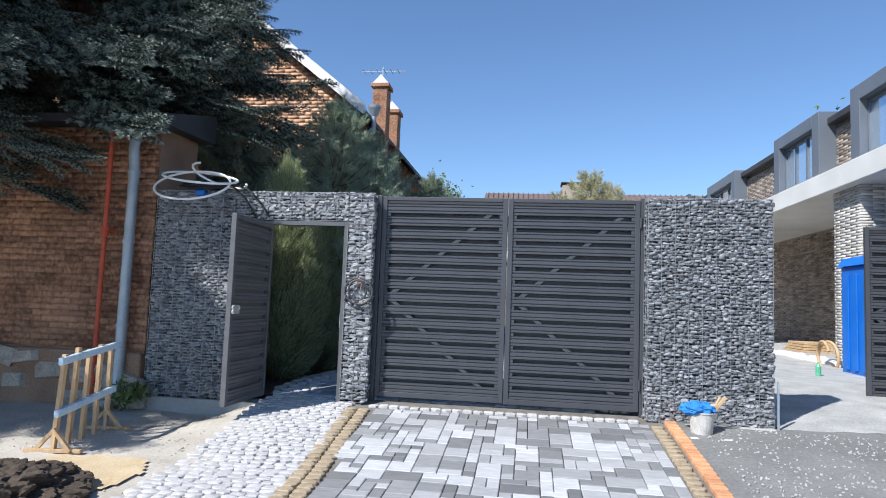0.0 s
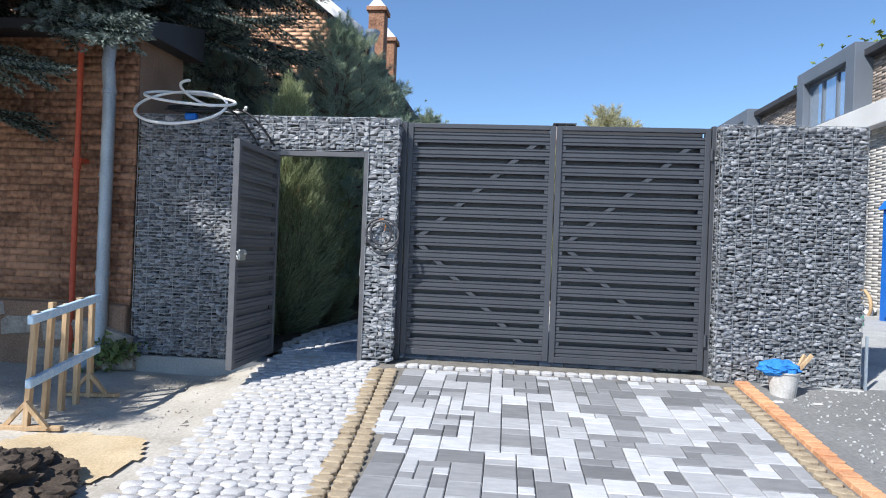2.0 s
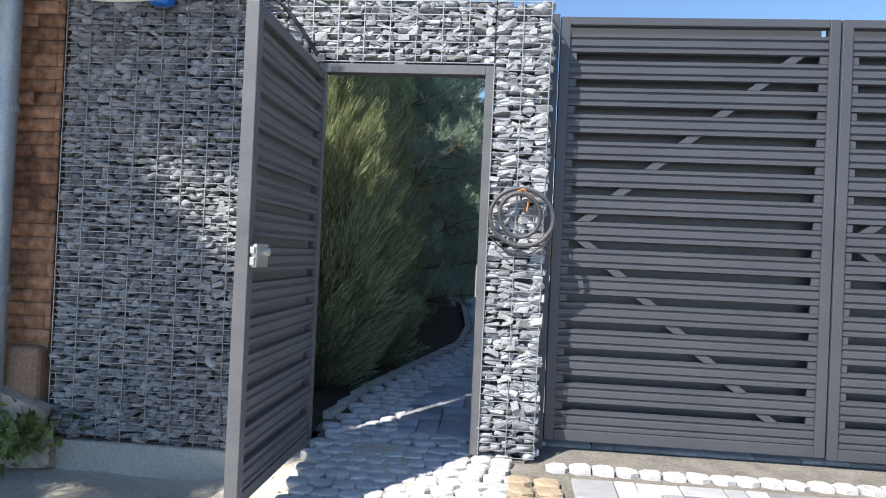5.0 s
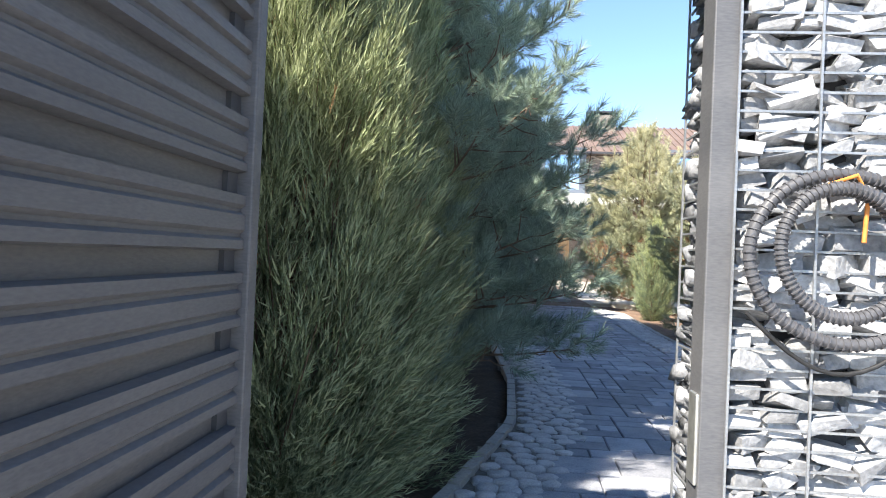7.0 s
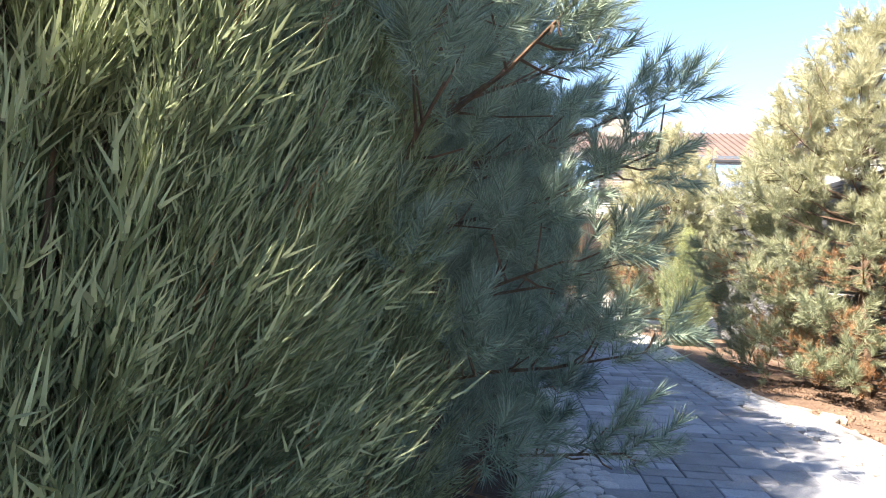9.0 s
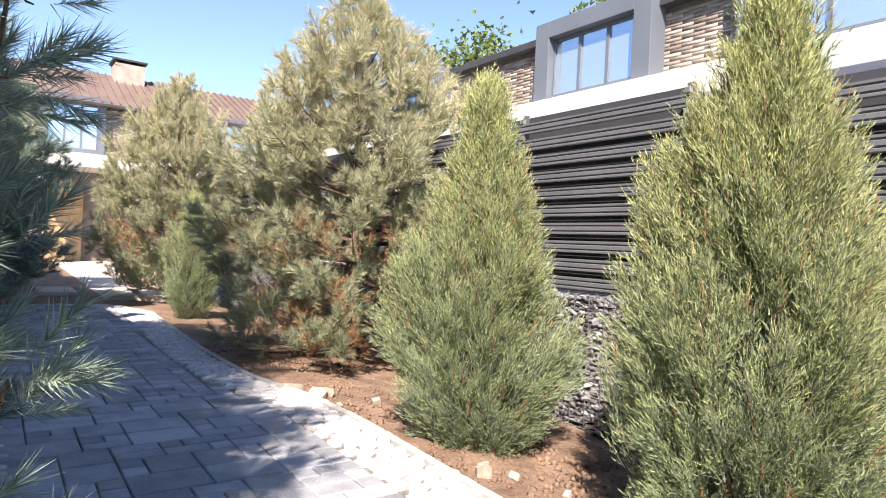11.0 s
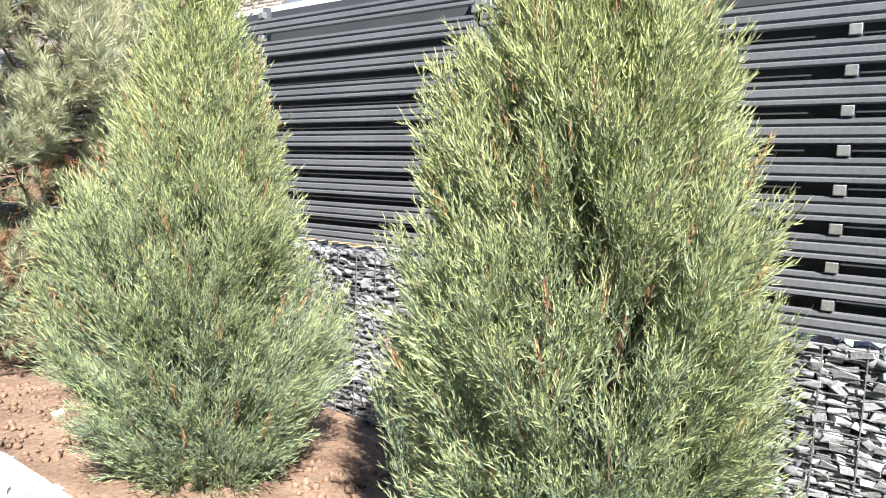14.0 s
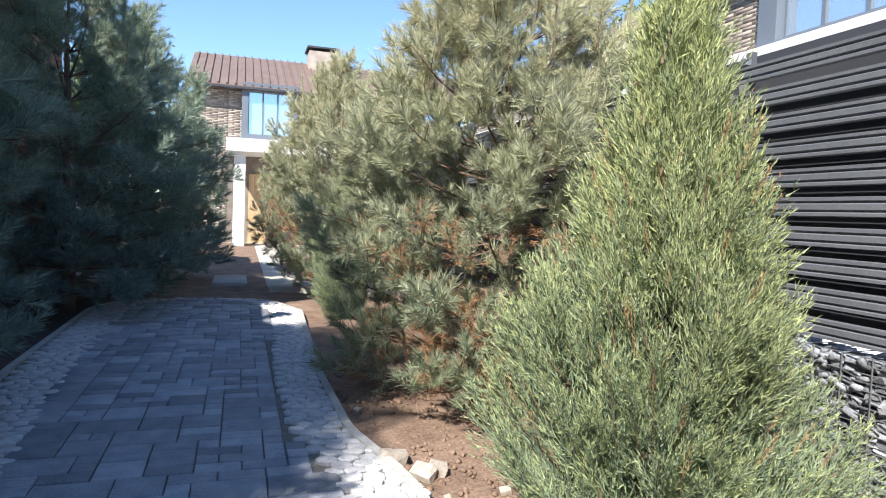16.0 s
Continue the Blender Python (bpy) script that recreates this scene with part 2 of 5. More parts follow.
def boxes(*rows, bevel=0.0):
    bm = bmesh.new()
    for r in rows:
        box(bm, *r, bevel=bevel)
    return bm


def extrude(profile, a, b, axis="x"):
    """A prism of a closed profile (u, v) from a to b along an axis: along x (u, v) is (y, z), along y (x, z), along z (x, y)."""
    bm = bmesh.new()

    def put(u, v, w):
        return {"x": (w, u, v), "y": (u, w, v), "z": (u, v, w)}[axis]
    lo, hi = [bm.verts.new(put(u, v, a)) for u, v in profile], [bm.verts.new(put(u, v, b)) for u, v in profile]
    k = len(profile)
    for i in range(k):
        bm.faces.new((lo[i], lo[(i + 1) % k], hi[(i + 1) % k], hi[i]))
    bm.faces.new(lo[::-1])
    bm.faces.new(hi)
    return bm


def tube(name, pts, radius, material, parent=None, label="", cyclic=False, res=3):
    """A round pipe along points, as a mesh."""
    cu = bpy.data.curves.new(name, "CURVE")
    cu.dimensions, cu.bevel_depth, cu.bevel_resolution, cu.use_fill_caps = "3D", radius, res, True
    sp = cu.splines.new("POLY")
    sp.points.add(len(pts) - 1)
    for p, q in zip(sp.points, pts):
        p.co = (*q, 1)
    sp.use_cyclic_u = cyclic
    ob = bpy.data.objects.new(name, cu)
    me = bpy.data.meshes.new_from_object(ob)
    bpy.data.objects.remove(ob)
    for p in me.polygons:
        p.use_smooth = True
    return part(name, me, material, parent, label)


def lathe(profile, seg=20):
    """A turned shape from (radius, z) rows."""
    bm = bmesh.new()
    rings = [[bm.verts.new((r * math.cos(2 * math.pi * i / seg), r * math.sin(2 * math.pi * i / seg), z)) for i in range(seg)] for r, z in profile]
    for a, b in zip(rings, rings[1:]):
        for i in range(seg):
            bm.faces.new((a[i], a[(i + 1) % seg], b[(i + 1) % seg], b[i]))
    bm.faces.new(rings[0][::-1])
    bm.faces.new(rings[-1])
    return bm


def many(name, verts, faces, mats, tint=None):
    """One mesh out of many copies of a small shape: verts (k, 3), triangles (f, 3), mats (n, 4, 4)."""
    verts, faces, mats = np.asarray(verts, float), np.asarray(faces, int), np.asarray(mats, float)
    n, k = len(mats), len(verts)
    co = np.einsum("nij,kj->nki", mats[:, :3, :3], verts) + mats[:, None, :3, 3]
    fa = (faces[None] + (np.arange(n) * k)[:, None, None]).reshape(-1)
    me = bpy.data.meshes.new(name)
    me.vertices.add(n * k)
    me.vertices.foreach_set("co", co.reshape(-1))
    nf = n * len(faces)
    me.loops.add(nf * 3)
    me.loops.foreach_set("vertex_index", fa)
    me.polygons.add(nf)
    me.polygons.foreach_set("loop_start", np.arange(nf) * 3)
    me.update(calc_edges=True)
    return me


def joined(name, meshes):
    """Several triangle meshes as one."""
    vs, fs, off = [], [], 0
    for me in meshes:
        v = np.empty(len(me.vertices) * 3)
        me.vertices.foreach_get("co", v)
        f = np.empty(len(me.loops), int)
        me.loops.foreach_get("vertex_index", f)
        vs.append(v.reshape(-1, 3))
        fs.append(f.reshape(-1, 3) + off)
        off += len(me.vertices)
    return many(name, np.concatenate(vs), np.concatenate(fs), np.eye(4)[None])


def frames(at, up, size, spin):
    """Matrices (n, 4, 4) that set z along up at the places, scaled and spun."""
    up = up / np.linalg.norm(up, axis=1, keepdims=True)
    ref = np.where(np.abs(up[:, 2:3]) < 0.95, np.array([[0, 0, 1.0]]), np.array([[1.0, 0, 0]]))
    a = np.cross(ref, up)
    a /= np.linalg.norm(a, axis=1, keepdims=True)
    b = np.cross(up, a)
    c, s = np.cos(spin)[:, None], np.sin(spin)[:, None]
    m = np.zeros((len(at), 4, 4))
    m[:, :3, 0], m[:, :3, 1], m[:, :3, 2] = (a * c + b * s) * size[:, None], (b * c - a * s) * size[:, None], up * size[:, None]
    m[:, :3, 3], m[:, 3, 3] = at, 1
    return m


def height(x, y):
    """The ground's height: the street climbs to the gate, the garden lies a little higher."""
    z = float(np.interp(y, [-3, 0, 5.2, 5.85, 6.6, 7.2, 8.3, 10, 12, 20, 34, 60], [-0.34, -0.3, -0.06, 0.02, 0.1, 0.16, 0.27, 0.35, 0.39, 0.42, 0.57, 0.6]))
    if x < -2.95 and y < 7.5:
        k = min(1.0, (-2.95 - x) / 0.6)
        z = z * (1 - k) + min(z, -0.05) * k
    return z


# ---- ground ----
def sheet(name, xs, ys, material, lift=0.0, rough=0.0, inside=None, label="", dip=None):
    bm = bmesh.new()
    g = {}
    for i, x in enumerate(xs):
        for j, y in enumerate(ys):
            z = height(x, y) + lift + (dip(x, y) if dip else 0)
            if rough:
                z += rough * (noise.noise((x * 1.7, y * 1.7, 3.1)) + 0.5 * noise.noise((x * 6, y * 6, 1.0)))
            g[i, j] = bm.verts.new((x, y, z))
    for i in range(len(xs) - 1):
        for j in range(len(ys) - 1):
            if inside is None or inside((xs[i] + xs[i + 1]) / 2, (ys[j] + ys[j + 1]) / 2):
                bm.faces.new((g[i, j], g[i + 1, j], g[i + 1, j + 1], g[i, j + 1]))
    bmesh.ops.delete(bm, geom=[v for v in bm.verts if not v.link_faces], context="VERTS")
    ob = part(name, bm, material)
    for p in ob.data.polygons:
        p.use_smooth = True
    return tagged(ob, label, "ground", kind="structure")


def steps(a, b, n):
    return [a + (b - a) * i / n for i in range(n + 1)]


sheet("ground", [-900, -200, -60, -20] + steps(-10, 12, 44) + [20, 60, 200, 900], [-600, -120, -30] + steps(-6, 24, 75) + [34, 60, 200, 900], SANDY, -0.05, label="bare dry earth of a building site and street", dip=lambda x, y: -0.4 if -9.3 < x < 6.5 and 7.2 < y < 21.3 else 0.0)
sheet("pavement_screed", steps(1.55, 11.0, 60), steps(-3.0, 7.24, 60), SCREED, 0.0, 0.018, label="rough grey cement screed beside the driveway")
sheet("ground_gravel", steps(2.6, 9.0, 40), steps(7.24, 20, 60), GRAVEL, 0.0, 0.02, label="pale crushed gravel yard behind the wall")
sheet("ground_sandy", steps(-7.5, -2.4, 60), steps(3.0, 7.3, 60), SANDY, -0.012, 0.03, label="pale sandy trodden earth beside the cobbles")


def bed_dip(x, y):
    return -0.06 - 0.09 * max(0, min(1, (x - 0.1) / 1.3)) + 0.05 * noise.noise((x * 0.9, y * 0.9, 0))


sheet("ground_flower_bed", steps(-0.6, 5.9, 80), steps(7.56, 21, 130), BED, 0.0, 0.03, label="brown dry soil of the planting bed", dip=bed_dip)
# Shade below the conifers is put into this bed's dark soil colour.
sheet("ground_shrub_bed", steps(-9, -2.0, 60), steps(7.56, 24, 110), DARKSOIL, -0.05, 0.03, label="soil under the conifers, coloured dark for their shade")

# ---- gabions ----


def stone_shapes(k, seed):
    rnd = random.Random(seed)
    shapes = []
    for _ in range(k):
        bm = bmesh.new()
        for sx in (-1, 1):
            for sy in (-1, 1):
                for sz in (-1, 1):
                    for _ in range(2):
                        bm.verts.new((sx * rnd.uniform(0.28, 0.5), sy * rnd.uniform(0.3, 0.5), sz * rnd.uniform(0.26, 0.5)))
        bmesh.ops.convex_hull(bm, input=bm.verts)
        bmesh.ops.delete(bm, geom=[v for v in bm.verts if not v.link_faces], context="VERTS")
        me = bpy.data.meshes.new("stone")
        bm.to_mesh(me)
        bm.free()
        shapes.append(me)
    return shapes


STONES = stone_shapes(8, 5)
for s in STONES:
    s.materials.append(STONE_OBJ)


def tri_arrays(me):
    v = np.empty(len(me.vertices) * 3)
    me.vertices.foreach_get("co", v)
    f = np.empty(len(me.loops), int)
    me.loops.foreach_get("vertex_index", f)
    return v.reshape(-1, 3), f.reshape(-1, 3)


def gabion(name, label, x0, x1, y0, y1, z0, z1, face, seed, singles=250, both=False, near=None, size=1.0):
    """A wire basket of slate rubble; face '-y' or '-x' is the packed side. Stones by rows, the mesh in front."""
    g = thing(name, label, "gabion wall", ((x0 + x1) / 2, (y0 + y1) / 2, z0))
    inv = Vector(((x0 + x1) / 2, (y0 + y1) / 2, z0))
    rnd = random.Random(seed)
    d = 0.05
    # Added box behind the stones, coloured as the shade in their gaps.
    shade_backing = part("shade_backing", boxes((x0 + d - inv.x, x1 - d - inv.x, y0 + d - inv.y, y1 - d - inv.y, 0, z1 - z0 - 0.03)), GAP_SHADE, g)
    u0, u1 = (x0, x1) if face[1] == "y" else (y0, y1)
    sides = [(face, y0 if face[1] == "y" else x0, u0, u1)]
    if both:
        sides += [("+" + face[1], y1 if face[1] == "y" else x1, u0, u1)]
    if face[1] == "y":
        sides += [("-x", x0, y0 + 0.05, y1), ("+x", x1, y0 + 0.05, y1)]
    mats = []
    for f, w, a, b in sides:
        z = z0 + 0.015
        while z < z1 - 0.01:
            hgt = rnd.uniform(0.028, 0.05) * size
            u = a + rnd.uniform(-0.01, 0.02)
            while u < b:
                wid = rnd.uniform(0.05, 0.12) * size
                hh = hgt * rnd.uniform(0.8, 1.35)
                s = Matrix.Diagonal((wid * 1.06, rnd.uniform(0.06, 0.1), hh * 1.12, 1))
                turn = pose(0, 0, 0, rnd.gauss(0, 12), rnd.gauss(0, 13), rnd.gauss(0, 14)) @ Euler((0, 0, rnd.choice((0, math.pi)))).to_matrix().to_4x4()
                out = rnd.uniform(0.028, 0.05)
                c = (min(max(u + wid / 2, a + 0.02), b - 0.02), min(max(z + hgt / 2 + rnd.uniform(-0.014, 0.014), z0 + 0.015), z1 - 0.015))
                if f == "-y":
                    p = Matrix.Translation((c[0], w + out, c[1]))
                elif f == "+y":
                    p = Matrix.Translation((c[0], w - out, c[1]))
                elif f == "-x":
                    p = Matrix.Translation((w + out, c[0], c[1])) @ pose(0, 0, 0, 0, 0, 90)
                else:
                    p = Matrix.Translation((w - out, c[0], c[1])) @ pose(0, 0, 0, 0, 0, 90)
                mats.append((Matrix.Translation(-inv) @ p @ turn @ s, f, p.translation.copy()))
                u += wid
            z += hgt
    # top course
    n_top = int((x1 - x0) * (y1 - y0) / 0.006)
    for _ in range(min(n_top, 260)):
        p = Matrix.Translation((rnd.uniform(x0 + 0.03, x1 - 0.03), rnd.uniform(y0 + 0.03, y1 - 0.03), z1 - 0.035))
        mats.append((Matrix.Translation(-inv) @ p @ pose(0, 0, 0, rnd.gauss(0, 10), rnd.gauss(0, 10), rnd.uniform(0, 360)) @ Matrix.Diagonal((rnd.uniform(0.07, 0.13), rnd.uniform(0.06, 0.1), rnd.uniform(0.035, 0.06), 1)), "t", p.translation.copy()))
    front = [m for m in mats if m[1] == face]
    rest = [m for m in mats if m[1] != face]
    front.sort(key=lambda m: (near(m[2]) if near else m[2].z))
    for m, _, _ in front[:singles]:
        ob = new("stone", STONES[rnd.randrange(8)])
        ob.parent, ob.matrix_basis = g, m
    rest += front[singles:]
    groups = [[] for _ in STONES]
    for m, _, _ in rest:
        groups[rnd.randrange(8)].append(np.array(m))
    me = joined("rubble", [many("r", *tri_arrays(s), ms) for s, ms in zip(STONES, groups) if ms])
    tagged(part("rubble", me, STONE, g), kind="stuff")
    # wires: fine rows and wider columns, a little proud of the stones
    bm = bmesh.new()
    t = 0.0022
    for f, w, a, b in sides:
        o = -0.004 if f[0] == "-" else 0.004
        w2 = w + o
        nz, nu = max(2, round((z1 - z0) / 0.0365)), max(1, round((b - a) / 0.147))
        bars = []
        for i in range(nz + 1):
            zz = z0 + (z1 - z0) * i / nz
            bars.append((a, b, w2 - t, w2 + t, zz - t, zz + t))
        for i in range(nu + 1):
            uu = a + (b - a) * i / nu
            bars.append((uu - t, uu + t, w2 - t - 0.004, w2 + t - 0.004, z0, z1 + 0.005))
        for p in bars:
            if f[1] == "y":
                box(bm, p[0] - inv.x, p[1] - inv.x, p[2] - inv.y, p[3] - inv.y, p[4] - inv.z, p[5] - inv.z)
            else:
                box(bm, p[2] - inv.x, p[3] - inv.x, p[0] - inv.y, p[1] - inv.y, p[4] - inv.z, p[5] - inv.z)
    for i in range(max(2, round((y1 - y0) / 0.1)) + 1):
        yy = y0 + (y1 - y0) * i / max(2, round((y1 - y0) / 0.1))
        box(bm, x0 - inv.x, x1 - inv.x, yy - t - inv.y, yy + t - inv.y, z1 - inv.z, z1 + 2 * t - inv.z)
    part("wire_mesh", bm, WIRE, g, "galvanised welded wire mesh")
    return g


WF, WB, TOP = 7.24, 7.54, 2.57
gabion("gabion_wall", "grey slate rubble in a galvanised wire basket on a concrete footing", -4.53, -3.26, WF, WB, 0.10, TOP, "-y", 1, size=0.72, near=lambda p: (p.x + 3.2) ** 2 + (p.z - 1.2) ** 2)
gabion("gabion_lintel", "slate rubble gabion beam over the pedestrian doorway", -3.26, -2.13, WF, WB, 2.24, TOP, "-y", 2, 150, size=0.8)
gabion("gabion_pillar", "narrow slate rubble gabion pillar between doorway and gate", -2.13, -1.84, WF, WB, 0.17, TOP, "-y", 3, 300, near=lambda p: abs(p.z - 1.4), size=0.85)
gabion("gabion_wall", "broad slate rubble gabion wall with fine wire mesh", 1.25, 2.54, WF, WB, 0.14, TOP, "-y", 4, size=0.72, near=lambda p: p.z)
foot = boxes((-4.53, -3.1, WF - 0.02, WB, -0.25, 0.098), bevel=0.008)
tagged(part("wall_footing", foot, CONCRETE), "low cast concrete footing under the gabion", "footing", kind="structure")

# ---- pedestrian door ----


def slat_profile(h, d=0.03, ribs=2):
    """A ribbed metal slat, u outwards (towards -y), v up."""
    return [(d, 0), (0.0, 0.004), (0.0, h * 0.18), (0.009, h * 0.24), (0.009, h * 0.30), (0.0, h * 0.36), (0.0, h * 0.62), (0.009, h * 0.68), (0.009, h * 0.74), (0.0, h * 0.80), (0.0, h - 0.004), (d, h)]


def door_leaf():
    d = thing("pedestrian_door", "anthracite steel slatted door standing wide open", "door", (-3.02, 7.22, 0.20))
    H, W = 1.97, 0.99
    part("door_frame", boxes((-0.055, 0, -W, -W + 0.055, 0, H), (-0.055, 0, -0.04, 0, 0, H), (-0.05, -0.005, -W + 0.055, -0.04, 0, 0.05), (-0.05, -0.005, -W + 0.055, -0.04, H - 0.05, H), bevel=0.004), STEEL_DULL, d)
    n = 13
    pitch = (H - 0.1) / n
    for i in range(n):
        z = 0.05 + i * pitch
        pr = [(-u, z + v) for u, v in slat_profile(pitch * 0.74, 0.022)]
        part("slat", extrude([(u - 0.012, v) for u, v in pr], -W + 0.055, -0.04, "y"), STEEL_DULL, d)
        part("back_slat", boxes((-0.050, -0.040, -W + 0.055, -0.04, z + pitch * 0.60, z + pitch * 1.12)), STEEL_DULL, d)
    for i in range(n):
        z = 0.05 + i * pitch
        part("spacer", boxes((-0.040, -0.030, -0.085, -0.04, z + pitch * 0.74, z + pitch)), STEEL, d)
    lock = part("lock_box", boxes((-0.002, 0.027, -W + 0.02, -W + 0.15, 0.935, 1.03), bevel=0.008), CHROME, d, "brushed metal lock box in torn film")
    cyl = lathe([(0.016, 0), (0.016, 0.012), (0.011, 0.016)], 16)
    bmesh.ops.transform(cyl, matrix=pose(0.026, -W + 0.12, 0.998, 0, 90, 0), verts=cyl.verts)
    part("lock_cylinder", cyl, CHROME, lock)
    part("bolt", boxes((0.004, 0.022, -W + 0.003, -W + 0.021, 0.945, 0.975), (0.004, 0.022, -W + 0.003, -W + 0.021, 0.99, 1.015), bevel=0.002), CHROME, lock)
    for z in (0.25, 1.0, 1.75):
        h = lathe([(0.011, 0), (0.011, 0.11)], 12)
        bmesh.ops.translate(h, vec=(-0.03, 0.01, z), verts=h.verts)
        part("hinge", h, STEEL_DULL, d)
    return d


door_leaf()
df = thing("door_frame", "anthracite steel door frame set into the gabion wall", "door frame", (-2.65, WF, 0.17), kind="structure")
part("jamb", boxes((0.475, 0.525, 0.0, 0.07, 0.0, 2.06), bevel=0.003), STEEL_DULL, df)
part("jamb", boxes((-0.60, -0.43, 0.03, 0.10, 0.0, 2.06), bevel=0.003), STEEL_DULL, df)
part("head", boxes((-0.43, 0.475, 0.0, 0.07, 2.01, 2.06), bevel=0.003), STEEL_DULL, df)
part("strike_plate", boxes((0.468, 0.476, 0.005, 0.05, 0.83, 1.0), bevel=0.003), CHROME, df, "worn steel strike plate")

# ---- double gate ----


def gate_leaf(parent, x0, x1, z0, z1, y, group_tabs):
    leaf = part("gate_leaf", boxes((x0, x0 + 0.055, y - 0.005, y + 0.05, z0, z1), (x1 - 0.055, x1, y - 0.005, y + 0.05, z0, z1), (x0 + 0.055, x1 - 0.055, y - 0.004, y + 0.05, z0, z0 + 0.06), (x0 + 0.055, x1 - 0.055, y - 0.004, y + 0.05, z1 - 0.045, z1), bevel=0.004), STEEL, parent)
    a, b = x0 + 0.055, x1 - 0.055
    n = 15
    pitch = (z1 - z0 - 0.105) / n
    for i in range(n):
        z = z0 + 0.06 + i * pitch
        part("slat", extrude([(y + 0.008 + u, z + v) for u, v in slat_profile(pitch * 0.72, 0.03)], a, b, "x"), STEEL, leaf)
        zt0, zt1 = z + pitch * 0.72, z + pitch
        part("back_slat", boxes((a, b, y + 0.095, y + 0.107, z + pitch * 0.50, z + pitch * 1.17)), STEEL, leaf)
        if i < n - 1:
            part("spacer", boxes((a, a + 0.04, y + 0.014, y + 0.03, zt0, zt1)), STEEL, leaf)
            part("spacer", boxes((b - 0.04, b, y + 0.014, y + 0.03, zt0, zt1)), STEEL, leaf)
            k = n - 2 - i
            if k < 7:
                cx, lean = a + 0.14 + (6 - k) * 0.176, 1
            else:
                cx, lean = a + 0.14 + (k - 7) * 0.165, -1
            s = 0.028 * lean
            part("diagonal_tab", extrude([(cx - 0.035 - s, zt0), (cx + 0.035 - s, zt0), (cx + 0.035 + s, zt1), (cx - 0.035 + s, zt1)], y + 0.016, y + 0.03, "y"), STEEL, leaf)
    return leaf


gate = thing("double_gate", "closed anthracite steel double gate with ribbed horizontal slats", "gate", (0, 0, 0))
GY = 7.44
gate_leaf(gate, -1.775, -0.292, 0.225, 2.57, GY, 0)
gate_leaf(gate, -0.282, 1.20, 0.215, 2.57, GY, 0)
part("post", boxes((-1.835, -1.782, GY - 0.02, GY + 0.06, 0.17, 2.58), bevel=0.004), STEEL, gate)
part("post", boxes((1.207, 1.245, GY - 0.02, GY + 0.06, 0.15, 2.59), bevel=0.004), STEEL, gate)
for z in (0.45, 2.25):
    h = lathe([(0.014, 0), (0.014, 0.12)], 12)
    bmesh.ops.translate(h, vec=(1.203, GY - 0.03, z), verts=h.verts)
    part("hinge", h, STEEL, gate)

# ---- garden fence ----
FX = 1.70


def fence_panel(y0, y1, zb, zg, zt, seed, near=None):
    gabion("gabion_plinth", "slate rubble gabion plinth below the slatted fence", FX, FX + 0.25, y0, y1, zb, zg, "-x", seed, 290, near=near, size=0.8)
    f = thing("slat_fence", "anthracite ribbed metal slat fence on top of the gabion plinth", "fence", (FX, y0, zg), group="garden fence panels")
    n = round((zt - zg - 0.03) / 0.149)
    pitch = (zt - zg - 0.03) / n
    for i in range(n):
        z = 0.03 + i * pitch
        part("slat", extrude([(0.02 + u, z + v) for u, v in slat_profile(pitch * 0.66, 0.03)], 0.01, y1 - y0 - 0.01, "y"), FENCE, f)
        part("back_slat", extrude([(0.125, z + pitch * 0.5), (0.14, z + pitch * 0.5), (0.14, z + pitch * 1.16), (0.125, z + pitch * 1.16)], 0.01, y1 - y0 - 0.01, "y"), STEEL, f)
    k = max(1, round((y1 - y0) / 1.65))
    for j in range(k + 1):
        yy = (y1 - y0) * j / k
        part("post", boxes((0.052, 0.082, yy - 0.025, yy + 0.025, -0.02, zt - zg + 0.03)), STEEL_DULL, f)
        for i in range(n):
            z = 0.03 + i * pitch + pitch * 0.66
            part("bracket", boxes((0.012, 0.05, yy - 0.022, yy + 0.022, z + 0.004, z + pitch * 0.30), bevel=0.003), CHROME, f)
    return f


fence_panel(7.62, 10.92, 0.17, 1.13, 2.65, 11, near=lambda p: abs(p.y - 9.0))
fence_panel(10.94, 14.24, 0.22, 1.28, 2.76, 12, near=lambda p: abs(p.y - 11.4))
fence_panel(14.26, 17.56, 0.26, 1.30, 2.80, 13)
# Added panel, not known to exist; it blocks the bright yard behind the pines.
fence_panel(17.58, 20.88, 0.28, 1.32, 2.82, 14)

# ---- conifers ----


def blades(rows):
    """Thin leaf triangles from rows of base, tip and half width."""
    v, f = [], []
    for base, tip, w in rows:
        base, tip = np.array(base), np.array(tip)
        ax = tip - base
        side = np.cross(ax, np.array([0.3, 0.5, 0.8]))
        side = side / (np.linalg.norm(side) + 1e-9) * w
        k = len(v)
        v += [base - side, base + side, tip]
        f.append((k, k + 1, k + 2))
    return np.array(v), np.array(f)


def ribbons(rows, rnd):
    """Thin leaf triangles from rows of base, tip and half width, each turned at random about its own length."""
    v, f = [], []
    for base, tip, w in rows:
        base, tip = np.array(base, float), np.array(tip, float)
        side = np.cross(tip - base, np.array([rnd.gauss(0, 1), rnd.gauss(0, 1), rnd.gauss(0, 1)]))
        side = side / (np.linalg.norm(side) + 1e-9) * w
        k = len(v)
        v += [base - side, base + side, tip]
        f.append((k, k + 1, k + 2))
    return np.array(v), np.array(f)


def around(d, angle, turn):
    """A unit vector leaning from d by an angle, on the side that turn names."""
    d = np.array(d) / np.linalg.norm(d)
    a = np.cross(d, [0.31, 0.87, 0.12])
    a /= np.linalg.norm(a)
    b = np.cross(d, a)
    return d * math.cos(angle) + (a * math.cos(turn) + b * math.sin(turn)) * math.sin(angle)


